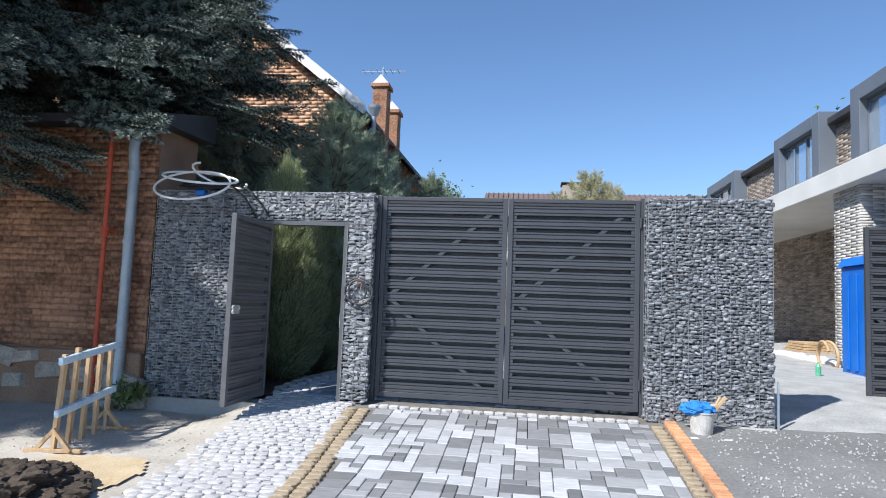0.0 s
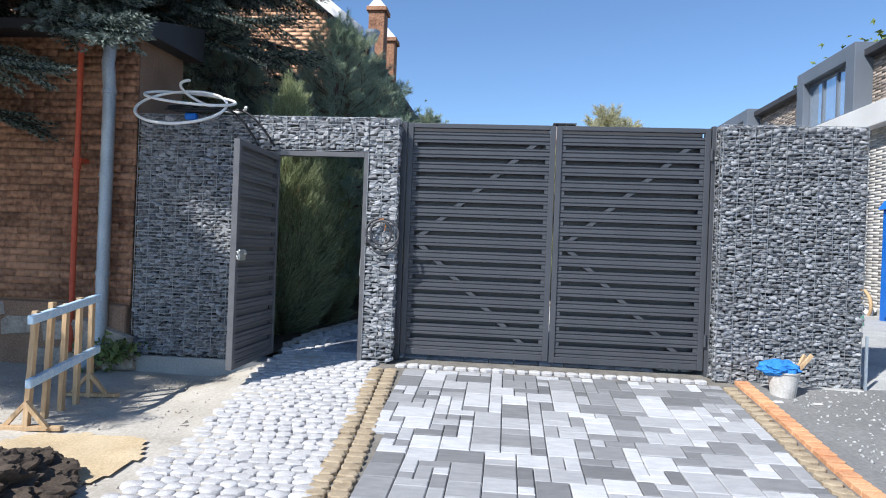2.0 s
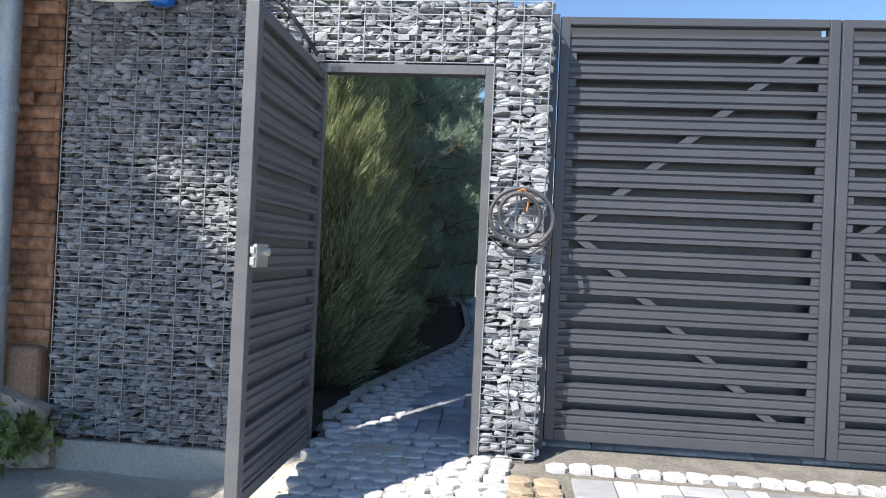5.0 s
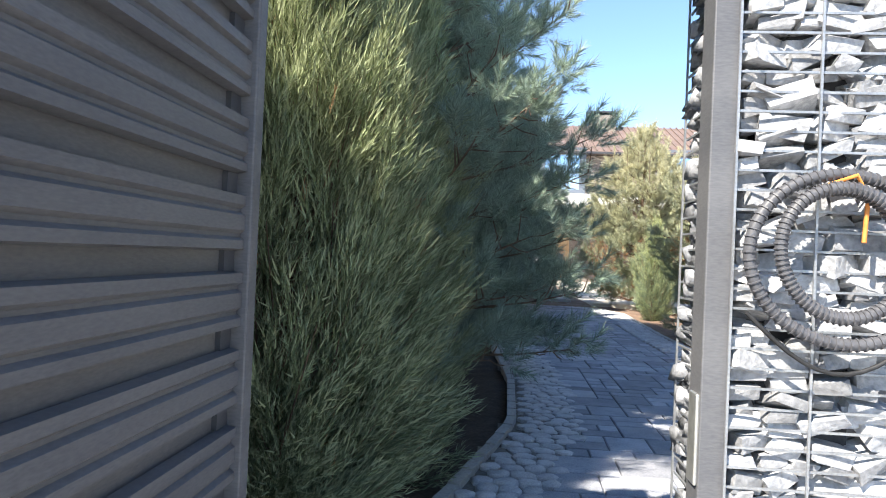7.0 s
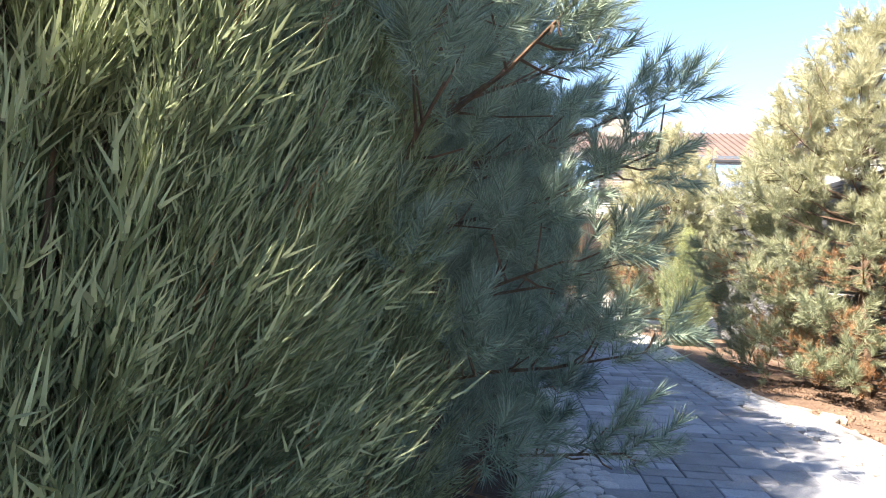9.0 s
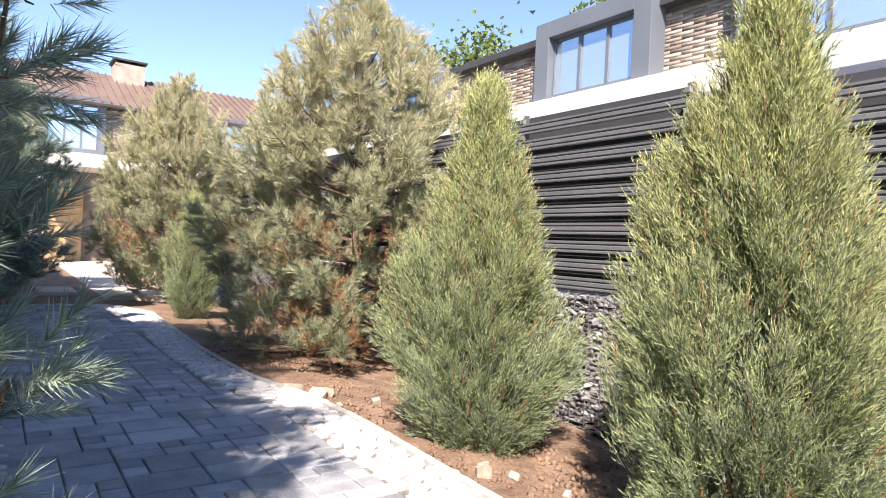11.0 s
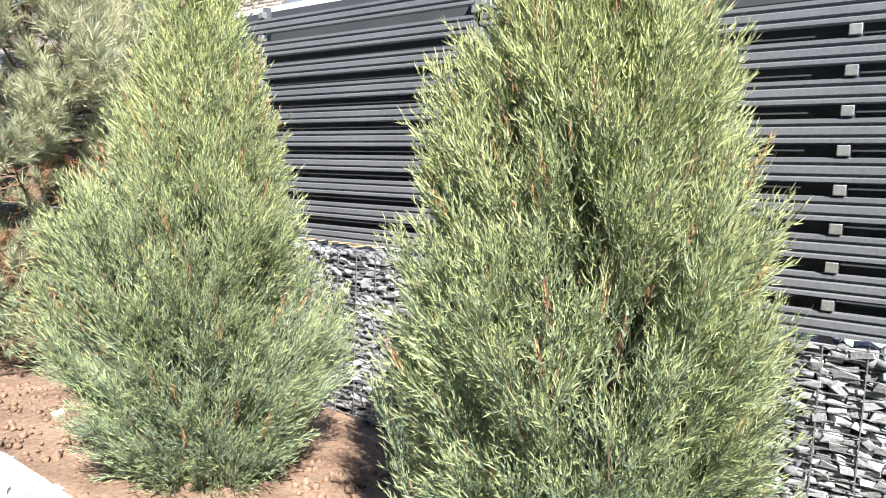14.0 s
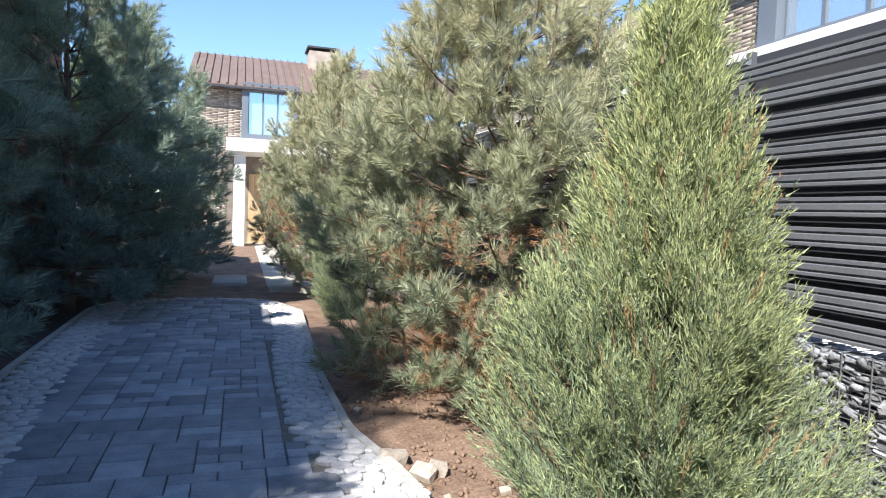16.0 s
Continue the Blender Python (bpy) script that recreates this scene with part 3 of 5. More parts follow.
def juniper_spray(rnd, forks=9, spread=(0.3, 0.58), w=0.0115):
    """A forked plume of cord-like twigs, 1 long: the older inner twigs and the fresh outer tips."""
    old, tip = [], []
    bend = rnd.uniform(-0.12, 0.12)
    for i in range(forks):
        t = 0.06 + 0.86 * i / (forks - 1)
        c = np.array([bend * t * t, 0.05 * math.sin(3 * t), t])
        turn = i * 2.4 + rnd.uniform(-0.5, 0.5)
        d = around((bend * 2 * t, 0, 1), rnd.uniform(*spread), turn)
        ln = (0.44 * (1 - 0.62 * t)) * rnd.uniform(0.75, 1.25)
        old.append((c, c + d * ln * 0.7, w * 1.2))
        for k in range(4):
            p = c + d * ln * (0.2 + 0.26 * k)
            e = around(d, rnd.uniform(0.3, 0.65), turn + math.pi * k + rnd.uniform(-0.6, 0.6)) + np.array([0, 0, 0.25])
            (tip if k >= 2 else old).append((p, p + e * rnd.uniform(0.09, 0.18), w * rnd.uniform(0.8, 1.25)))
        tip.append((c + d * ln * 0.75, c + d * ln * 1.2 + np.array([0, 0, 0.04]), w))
    old.append(((0, 0, 0), (bend * 0.6, 0, 0.8), w * 1.1))
    tip.append(((bend * 0.5, 0, 0.72), (bend, 0, 1.08), w))
    return ribbons(old, rnd), ribbons(tip, rnd)


def pine_shoot(rnd, needles=46, ln=0.5, w=0.016):
    """A needle shoot 1 long: needles rise from the twig and close to a star at its end."""
    rows = []
    for i in range(needles):
        t = (i / needles) ** 0.75
        a = i * 2.39996
        o = rnd.uniform(0.62, 1.0) * (1 - 0.45 * t)
        l = ln * rnd.uniform(0.75, 1.1)
        c = np.array([0, 0, 0.15 + t * 0.7])
        rows.append((c, c + np.array([math.cos(a) * o * l, math.sin(a) * o * l, l * math.sqrt(max(0.05, 1 - o * o))]), w))
    return ribbons(rows, rnd)


def spruce_spray(rnd):
    """A flat bough tip: an axis with side twigs like bottle brushes; 1 long along z, flat in x. Old twigs and fresh ends."""
    old, tip = [], []

    def twig(p0, p1, k, l):
        p0, p1 = np.array(p0), np.array(p1)
        d = (p1 - p0) / np.linalg.norm(p1 - p0)
        for i in range(k):
            c = p0 + (p1 - p0) * (i / k)
            e = around(d, 0.75, i * 2.39996)
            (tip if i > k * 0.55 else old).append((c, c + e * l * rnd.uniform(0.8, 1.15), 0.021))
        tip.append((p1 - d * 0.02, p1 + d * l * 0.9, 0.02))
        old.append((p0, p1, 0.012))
    twig((0, 0, 0), (0, -0.03, 0.95), 20, 0.085)
    for i in range(6):
        t = 0.10 + 0.14 * i
        for s in (-1, 1):
            l = (0.42 * (1 - 0.75 * t) + 0.07) * rnd.uniform(0.8, 1.15)
            twig((0, -0.02 * t, t), (s * l * 0.75, -0.10 * l - 0.03, t + l * 0.6), 9, 0.08)
    return ribbons(old, rnd), ribbons(tip, rnd)


RN = random.Random(11)
JSPRAY = [juniper_spray(RN) for _ in range(4)]
JPLUME = [juniper_spray(RN, 15, (0.2, 0.42), 0.0072) for _ in range(4)]
PSHOOT = [pine_shoot(RN) for _ in range(3)]
PSHOOT_FINE = [pine_shoot(RN, 66, 0.44, 0.0105) for _ in range(3)]
SSPRAY = [spruce_spray(RN) for _ in range(3)]


def foliage(name, shapes, mats, material, parent):
    mats = np.asarray(mats)
    idx = np.arange(len(mats)) % len(shapes)
    me = joined(name, [many(name, *s, mats[idx == i]) for i, s in enumerate(shapes) if (idx == i).any()])
    return part(name, me, material, parent)


def limb(bm, pts, radii, seg=6):
    rings = []
    for (p, r), q in zip(zip(pts, radii), pts[1:] + [pts[-1] + (pts[-1] - pts[-2])]):
        d = (q - p).normalized()
        a = d.orthogonal().normalized()
        b = d.cross(a)
        rings.append([bm.verts.new(p + (a * math.cos(2 * math.pi * i / seg) + b * math.sin(2 * math.pi * i / seg)) * r) for i in range(seg)])
    for r0, r1 in zip(rings, rings[1:]):
        for i in range(seg):
            bm.faces.new((r0[i], r0[(i + 1) % seg], r1[(i + 1) % seg], r1[i]))
    bm.faces.new(rings[-1])


def juniper(at, tall, wide, seed, label, materials=None, plumes=330, group="", clear=None, low_wide=1.0, spray=(0.12, 0.22), shapes=JSPRAY, per=20, reach=(0.34, 0.62), fill=4):
    """A teardrop juniper of upright plumes: thin stems from the base, plumes that part from one another, forked sprays on each."""
    t = thing("juniper_bush", label, "shrub", at, group=group)
    old_mat, tip_mat = materials or (JUNIPER, JUNIPER_TIP)
    rng = np.random.default_rng(seed)
    rnd = random.Random(seed)
    bm = bmesh.new()
    for i in range(16):
        a, q = rnd.uniform(0, 6.28), rnd.uniform(0.1, 0.75)
        top = Vector((math.cos(a) * wide * 0.33 * q, math.sin(a) * wide * 0.33 * q, tall * (0.72 - 0.35 * q)))
        mid = Vector((math.cos(a) * wide * 0.26 * q, math.sin(a) * wide * 0.26 * q, tall * 0.3))
        limb(bm, [Vector((math.cos(a) * 0.04, math.sin(a) * 0.04, -0.05)), mid, top], [0.022, 0.013, 0.004], 5)
    lobes = [(rnd.uniform(0, 6.28), rnd.uniform(0.05, 0.8), rnd.uniform(0.08, 0.2)) for _ in range(14)]

    def radius(h, a):
        r = float(np.interp(h, [0, 0.06, 0.16, 0.32, 0.5, 0.7, 0.85, 1.0], [0.5 * low_wide, 0.76 * low_wide, 0.93, 1.0, 0.90, 0.66, 0.42, 0.10]))
        for la, lh, lr in lobes:
            r += lr * math.exp(-(math.remainder(a - la, 2 * math.pi) / 0.5) ** 2 - ((h - lh) / 0.13) ** 2) - 0.018
        return r * wide / 2
    P, U, S, IP, IU, IS = [], [], [], [], [], []
    for i in range(plumes):
        h = (0.04 + 0.94 * ((i + rnd.random()) / plumes) ** 1.12)
        a = i * 2.39996 + rnd.uniform(-0.35, 0.35)
        out = np.array([math.cos(a), math.sin(a), 0.0])
        lean = float(np.interp(h, [0, 0.12, 0.4, 1], [1.5, 0.9, 0.5, 0.16])) * rnd.uniform(0.75, 1.3)
        d = out * lean + np.array([rnd.gauss(0, 0.1), rnd.gauss(0, 0.1), 1.0])
        d /= np.linalg.norm(d)
        ln = rnd.uniform(*reach) * float(np.interp(h, [0, 0.1, 0.7, 1], [0.7, 1, 1, 0.7]))
        end = out * radius(h, a) * rnd.uniform(0.84, 1.05) + np.array([0, 0, h * tall * 0.97])
        start = end - d * ln
        limb(bm, [Vector(start - out * 0.05), Vector((start + end) / 2), Vector(end)], [0.005, 0.004, 0.0015], 3)
        for k in range(per):
            u = 0.08 + 0.92 * (k + rnd.random()) / per
            turn = rnd.uniform(0, 6.28)
            e = around(d, rnd.uniform(0.08, 0.5) * (1.25 - 0.6 * u), turn)
            c = start + d * ln * u * 0.86 + (e - d) * 0.05
            P.append(c), U.append(e), S.append(rnd.uniform(*spray) * (1.2 - 0.35 * u))
        for k in range(fill):
            q = rnd.uniform(0.25, 0.7)
            hh = h * rnd.uniform(0.85, 1.0)
            IP.append(out * radius(hh, a) * q + np.array([0, 0, hh * tall * 0.93])), IU.append(out * 0.4 + np.array([rnd.gauss(0, 0.3), rnd.gauss(0, 0.3), 1.0])), IS.append(rnd.uniform(0.18, 0.30))
    part("trunk", bm, BARK, t)
    P, U, S, IP, IU, IS = (np.array(q) for q in (P, U, S, IP, IU, IS))
    if clear is not None:
        keep = np.array([clear(*(p + np.array(at))) for p in P])
        P, U, S = P[keep], U[keep], S[keep]
    m = frames(P, U, S, rng.uniform(0, 6.28, len(P)))
    mi = frames(IP, IU, IS, rng.uniform(0, 6.28, len(IP)))
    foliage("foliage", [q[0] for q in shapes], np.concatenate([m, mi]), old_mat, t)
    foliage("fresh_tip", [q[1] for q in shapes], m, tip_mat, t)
    k = max(20, plumes // 2)
    hh, aa = rng.uniform(0.02, 0.75, k), rng.uniform(0, 6.28, k)
    rr = np.array([radius(x, y) for x, y in zip(hh, aa)]) * rng.uniform(0.6, 0.97, k)
    mm = frames(np.stack([np.cos(aa) * rr, np.sin(aa) * rr, hh * tall], 1), np.stack([np.cos(aa) * 0.5, np.sin(aa) * 0.5, np.ones(k)], 1), rng.uniform(0.08, 0.15, k), aa)
    tagged(foliage("dry_twig", [JSPRAY[0][0]], mm, DEADTWIG, t), kind="stuff")
    return t


def pine(at, tall, wide, seed, label, material=PINE, whorls=11, per=9, group="", shoots=PSHOOT, size=(0.14, 0.22), low=0.06, clear=None, dead=0.0, dense=1.0, belly=0.3, leaders=0):
    """A bushy pine: a trunk, whorls of rising limbs, every limb forked and tipped with needle shoots."""
    t = thing("pine_tree", label, "tree", at, group=group)
    rnd = random.Random(seed)
    rng = np.random.default_rng(seed)
    bm = bmesh.new()
    limb(bm, [Vector((0, 0, -0.05)), Vector((0.03, 0.02, tall * 0.4)), Vector((-0.02, 0.03, tall * 0.75)), Vector((0, 0, tall * 0.97))], [0.035 + tall * 0.012, 0.03 + tall * 0.007, 0.025, 0.008], 8)
    P, U, S, DP, DU = [], [], [], [], []
    for w in range(whorls):
        f = w / (whorls - 1)
        z = tall * (low + (0.93 - low) * f)
        reach = wide / 2 * np.interp(f, [0, belly, 0.6, 1], [0.9, 1.0, 0.74, 0.10])
        n = max(4, round(per * (1 - 0.45 * f)))
        off = rnd.uniform(0, 6.28)
        for j in range(n):
            a = off + 6.283 * j / n + rnd.uniform(-0.3, 0.3)
            l = reach * rnd.uniform(0.72, 1.1)
            d = Vector((math.cos(a), math.sin(a), 0))
            rise = np.interp(f, [0, 0.4, 1], [0.12, 0.35, 0.9])
            base = Vector((0, 0, z))
            pts = [base, base + d * l * 0.4 + Vector((0, 0, l * rise * 0.25)), base + d * l * 0.75 + Vector((0, 0, l * rise * 0.6)), base + d * l + Vector((0, 0, l * rise))]
            limb(bm, pts, [0.016, 0.011, 0.007, 0.004], 4)
            m = max(3, int(l * 9.5 * dense))
            for k in range(m):
                u = 0.3 + 0.7 * (k + rnd.random()) / m if k < m - 1 else 1.0
                seg = min(2, int(u * 2.999))
                c = pts[seg].lerp(pts[seg + 1], u * 3 - seg)
                sgn = rnd.uniform(-1, 1)
                side = d.cross(Vector((0, 0, 1))) * sgn
                tw = rnd.uniform(0.12, 0.5) * (1.3 - u) * l * 0.8
                b = c + side * tw + d * tw * 0.4 + Vector((0, 0, rnd.uniform(-0.06, 0.16)))
                aim = (b - c) * 1.2 + d * 0.35 * u + Vector((0, 0, 0.42)) * rnd.uniform(0.5, 1.3)
                if clear is not None and not clear(b.x + at[0], b.y + at[1], b.z + at[2]):
                    continue
                if (b - c).length > 0.05:
                    limb(bm, [c, (c + b) / 2 + Vector((0, 0, -0.01)), b], [0.006, 0.004, 0.003], 3)
                brown = dead and f < 0.3 and u < 0.85 and rnd.random() < dead
                for q in range(rnd.randint(4, 6)):
                    up = Vector(around(aim, 0.0 if q == 0 else rnd.uniform(0.35, 1.05), rnd.uniform(0, 6.28)))
                    p = b + up * 0.015
                    if brown:
                        DP.append(p), DU.append(up)
                    else:
                        P.append(p), U.append(up), S.append(rnd.uniform(*size) * (1.25 if q == 0 else 1.0))
    for k in range(14):
        a = rnd.uniform(0, 6.28)
        P.append(Vector((math.cos(a) * 0.08, math.sin(a) * 0.08, tall * rnd.uniform(0.88, 1.0)))), U.append(Vector((math.cos(a) * 0.2, math.sin(a) * 0.2, 1))), S.append(size[1] * 1.2)
    for i in range(leaders):
        a, r = i * 2.4, wide * 0.36 * math.sqrt(i / leaders)
        foot = Vector((math.cos(a) * r, math.sin(a) * r, tall * (0.86 - 0.55 * r / wide)))
        tip = foot + Vector((math.cos(a) * 0.06, math.sin(a) * 0.06, rnd.uniform(0.4, 0.75)))
        limb(bm, [foot, (foot + tip) / 2, tip], [0.009, 0.007, 0.003], 4)
        for k in range(26):
            u = k / 25
            P.append(foot.lerp(tip, u)), U.append(Vector(around((0, 0, 1), 0.75 * (1.1 - u), k * 2.4))), S.append(size[0] * rnd.uniform(0.75, 1.0))
    part("trunk", bm, BARK, t)
    m = frames(np.array(P), np.array(U), np.array(S), rng.uniform(0, 6.28, len(P)))
    foliage("crown", shoots, m, material, t)
    if DP:
        m = frames(np.array(DP), np.array(DU), rng.uniform(0.12, 0.2, len(DP)), rng.uniform(0, 6.28, len(DP)))
        tagged(foliage("dry_twig", [pine_shoot(rnd, 26, 0.35, 0.012)], m, DEADTWIG, t), kind="stuff")
    return t


def spruce(at, tall, wide, seed, label, low=2.7):
    t = thing("spruce_tree", label, "tree", at)
    rnd = random.Random(seed)
    rng = np.random.default_rng(seed)
    bm = bmesh.new()
    limb(bm, [Vector((0, 0, -0.1)), Vector((0.02, 0, tall * 0.5)), Vector((0, 0, tall))], [0.22, 0.14, 0.02], 10)
    P, U, S, SP = [], [], [], []
    z = low
    while z < tall * 0.96:
        f = (z - low) / (tall - low)
        reach = wide / 2 * (1 - f) ** 0.85 + 0.15
        high = z > 6.6
        n = 8 if high else 13
        off = rnd.uniform(0, 6.28)
        for j in range(n):
            a = off + 6.283 * j / n + rnd.uniform(-0.25, 0.25)
            l = reach * rnd.uniform(0.7, 1.1)
            if rnd.random() < 0.1:
                continue
            d = Vector((math.cos(a), math.sin(a), 0))
            base = Vector((0, 0, z))
            sag = float(np.interp(f, [0, 0.25], [0.27, 0.0]))
            pts = [base, base + d * l * 0.4 + Vector((0, 0, 0.05 * l)), base + d * l * 0.75 + Vector((0, 0, (-0.03 - sag * 0.5) * l)), base + d * l + Vector((0, 0, (0.03 - sag) * l))]
            limb(bm, pts, [0.035, 0.022, 0.012, 0.005], 5)
            m = max(4, int(l * (4 if high else 7.2)))
            for k in range(m):
                u = 0.22 + 0.78 * k / m
                seg = min(2, int(u * 3))
                c = pts[seg].lerp(pts[seg + 1], u * 3 - seg)
                for s in (-1, 1):
                    side = d.cross(Vector((0, 0, 1))) * s
                    P.append(c), U.append(d * rnd.uniform(0.5, 1.0) + side * rnd.uniform(0.4, 1.0) * (1.25 - u) + Vector((0, 0, rnd.uniform(-0.55, 0.12))))
                    S.append(rnd.uniform(0.45, 0.72) * (1.1 - 0.35 * u) * (1.75 if high else 1))
            P.append(pts[-1]), U.append(d + Vector((0, 0, 0.12))), S.append(0.5)
        z += rnd.uniform(0.2, 0.3) * (1.8 if high else 1.0)
    part("trunk", bm, BARK, t)
    up = np.array(U)
    up /= np.linalg.norm(up, axis=1, keepdims=True)
    side = np.cross(up, np.array([[0, 0, 1.0]]))
    side /= np.linalg.norm(side, axis=1, keepdims=True)
    nrm = np.cross(side, up)
    m = np.zeros((len(P), 4, 4))
    sz = np.array(S)[:, None]
    m[:, :3, 0], m[:, :3, 1], m[:, :3, 2], m[:, :3, 3], m[:, 3, 3] = side * sz, nrm * sz, up * sz, np.array(P), 1
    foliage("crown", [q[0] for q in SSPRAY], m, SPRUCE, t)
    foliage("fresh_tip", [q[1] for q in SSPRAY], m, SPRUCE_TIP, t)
    return t


def off_path(x, y, z):
    """Keeps needles out of the walker's way."""
    return not (x > -2.72 and y < 8.75) and y > 7.75


SHADED = (JUNIPER_SHADE, JUNIPER_SHADE_TIP)
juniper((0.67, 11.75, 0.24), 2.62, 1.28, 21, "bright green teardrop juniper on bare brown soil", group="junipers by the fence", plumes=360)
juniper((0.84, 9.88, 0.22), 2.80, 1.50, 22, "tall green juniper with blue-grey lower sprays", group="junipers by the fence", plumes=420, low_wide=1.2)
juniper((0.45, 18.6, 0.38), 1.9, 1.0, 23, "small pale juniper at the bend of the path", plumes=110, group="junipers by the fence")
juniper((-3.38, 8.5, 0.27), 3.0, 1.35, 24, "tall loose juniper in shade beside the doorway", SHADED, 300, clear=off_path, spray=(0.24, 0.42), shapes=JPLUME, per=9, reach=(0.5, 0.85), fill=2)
juniper((-3.05, 9.25, 0.3), 2.6, 0.9, 25, "slender shade-toned juniper behind the doorway juniper", SHADED, 150, clear=off_path, spray=(0.22, 0.36), shapes=JPLUME, per=9, reach=(0.45, 0.75), fill=2)
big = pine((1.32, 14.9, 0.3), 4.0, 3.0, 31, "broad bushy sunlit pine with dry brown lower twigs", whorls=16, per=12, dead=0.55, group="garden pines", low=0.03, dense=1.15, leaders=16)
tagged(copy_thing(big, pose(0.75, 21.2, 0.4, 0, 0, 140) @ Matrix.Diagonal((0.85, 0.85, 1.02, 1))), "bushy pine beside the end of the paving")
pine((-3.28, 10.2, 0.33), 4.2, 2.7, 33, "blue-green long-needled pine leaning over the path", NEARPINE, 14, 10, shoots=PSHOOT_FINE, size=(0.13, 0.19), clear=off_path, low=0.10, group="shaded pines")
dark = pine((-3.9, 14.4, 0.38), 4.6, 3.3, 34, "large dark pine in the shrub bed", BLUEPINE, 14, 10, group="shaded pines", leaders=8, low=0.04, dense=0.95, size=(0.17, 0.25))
for x, y, z, a, k, kz in ((-3.05, 19.2, 0.4, 70, 1.05, 1.0), (-3.75, 12.1, 0.36, 310, 0.98, 1.0), (-4.75, 9.6, 0.3, 250, 0.7, 0.85), (-2.7, 22.6, 0.42, 120, 0.95, 1.0)):
    copy_thing(dark, pose(x, y, z, 0, 0, a) @ Matrix.Diagonal((k, k, kz, 1)))
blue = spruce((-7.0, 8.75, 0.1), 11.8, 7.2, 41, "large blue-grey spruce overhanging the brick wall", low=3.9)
# Second spruce, trunk out of view, added to throw dappled shade on the wall.
tagged(copy_thing(blue, pose(-8.4, 5.3, -0.1, 0, 0, 77) @ Matrix.Diagonal((0.9, 0.9, 0.84, 1))), "added blue-grey spruce whose drooping boughs shade the brick wall")


def broadleaf(at, tall, wide, seed, label):
    """A distant leafy tree: a forked trunk and a ragged crown of leaf clumps."""
    t = thing("leafy_tree", label, "tree", at)
    rnd, rng = random.Random(seed), np.random.default_rng(seed)
    bm = bmesh.new()
    limb(bm, [Vector((0, 0, -0.2)), Vector((0.1, 0, tall * 0.3)), Vector((0, 0.1, tall * 0.8))], [0.25, 0.18, 0.04], 8)
    hubs = []
    for i in range(26):
        a, z, r = rnd.uniform(0, 6.28), rnd.uniform(0.35, 0.97), rnd.uniform(0.3, 1)
        h = Vector((math.cos(a) * r, math.sin(a) * r, 0)) * (wide / 2 * math.sin(math.pi * min(0.93, z))) + Vector((0, 0, z * tall))
        hubs.append(h)
        limb(bm, [Vector((0, 0, tall * (0.25 + 0.3 * z))), h * 0.6 + Vector((0, 0, tall * 0.2)), h], [0.06, 0.04, 0.01], 4)
    part("trunk", bm, BARK, t)
    n = 5200
    c = np.array([hubs[i % len(hubs)] for i in range(n)]) + rng.normal(0, wide * 0.085, (n, 3))
    leaf = blades([((0, 0, 0), (0.3, 0, 1), 0.35), ((0, 0, 0.2), (-0.4, 0.3, 0.9), 0.3)])
    foliage("crown", [leaf], frames(c, rng.normal(0, 1, (n, 3)), rng.uniform(0.14, 0.3, n), rng.uniform(0, 6.28, n)), LEAF, t)
    return t


tree = broadleaf((-7.5, 46.0, 0.5), 9.5, 7.0, 71, "distant leafy green tree behind the houses")
for x, y, a, k in ((-14, 52, 40, 1.1), (-2, 60, 90, 0.9), (15.5, 23, 170, 1.0), (16.5, 15.0, 250, 1.0), (15.0, 31.0, 10, 1.1), (-22, 40, 300, 1.2), (8, 62, 200, 1.0)):
    copy_thing(tree, pose(x, y, 0.4, 0, 0, a) @ Matrix.Diagonal((k, k, k, 1)))

# ---- old brick building and gable house ----


def brick_face(parent, x0, x1, y, z0, z1, bl, bh, material, face="-y", seed=1, joint=0.005, proud=0.010, openings=()):
    """A wall of real bricks in running bond, joined into one mesh, on the face that looks along -y or +x/-x."""
    rnd = random.Random(seed)
    mats = []
    rows = int((z1 - z0) / bh)
    for r in range(rows):
        u = x0 - (bl / 2 if r % 2 else 0)
        z = z0 + r * bh
        while u < x1:
            a, b = max(u, x0) + joint / 2, min(u + bl, x1) - joint / 2
            u += bl
            if b - a < 0.03 or any(o[0] < (a + b) / 2 < o[1] and o[2] < z + bh / 2 < o[3] for o in openings):
                continue
            s = (b - a, proud * 2, bh - joint)
            c = ((a + b) / 2, z + bh / 2)
            dz = rnd.uniform(-0.003, 0.003)
            if face == "-y":
                m = Matrix.Translation((c[0], y + dz, c[1])) @ Matrix.Diagonal((*s, 1))
            else:
                m = Matrix.Translation((y + dz, c[0], c[1])) @ Matrix.Diagonal((s[1], s[0], s[2], 1))
            mats.append(np.array(m))
    v = np.array([(x, yy, z) for x in (-0.5, 0.5) for yy in (-0.5, 0.5) for z in (-0.5, 0.5)])
    f = np.array([(0, 1, 3), (0, 3, 2), (4, 6, 7), (4, 7, 5), (0, 4, 5), (0, 5, 1), (2, 3, 7), (2, 7, 6), (0, 2, 6), (0, 6, 4), (1, 5, 7), (1, 7, 3)])
    me = many("brickwork", v, f, mats)
    return tagged(part("brickwork", me, material, parent), kind="stuff")


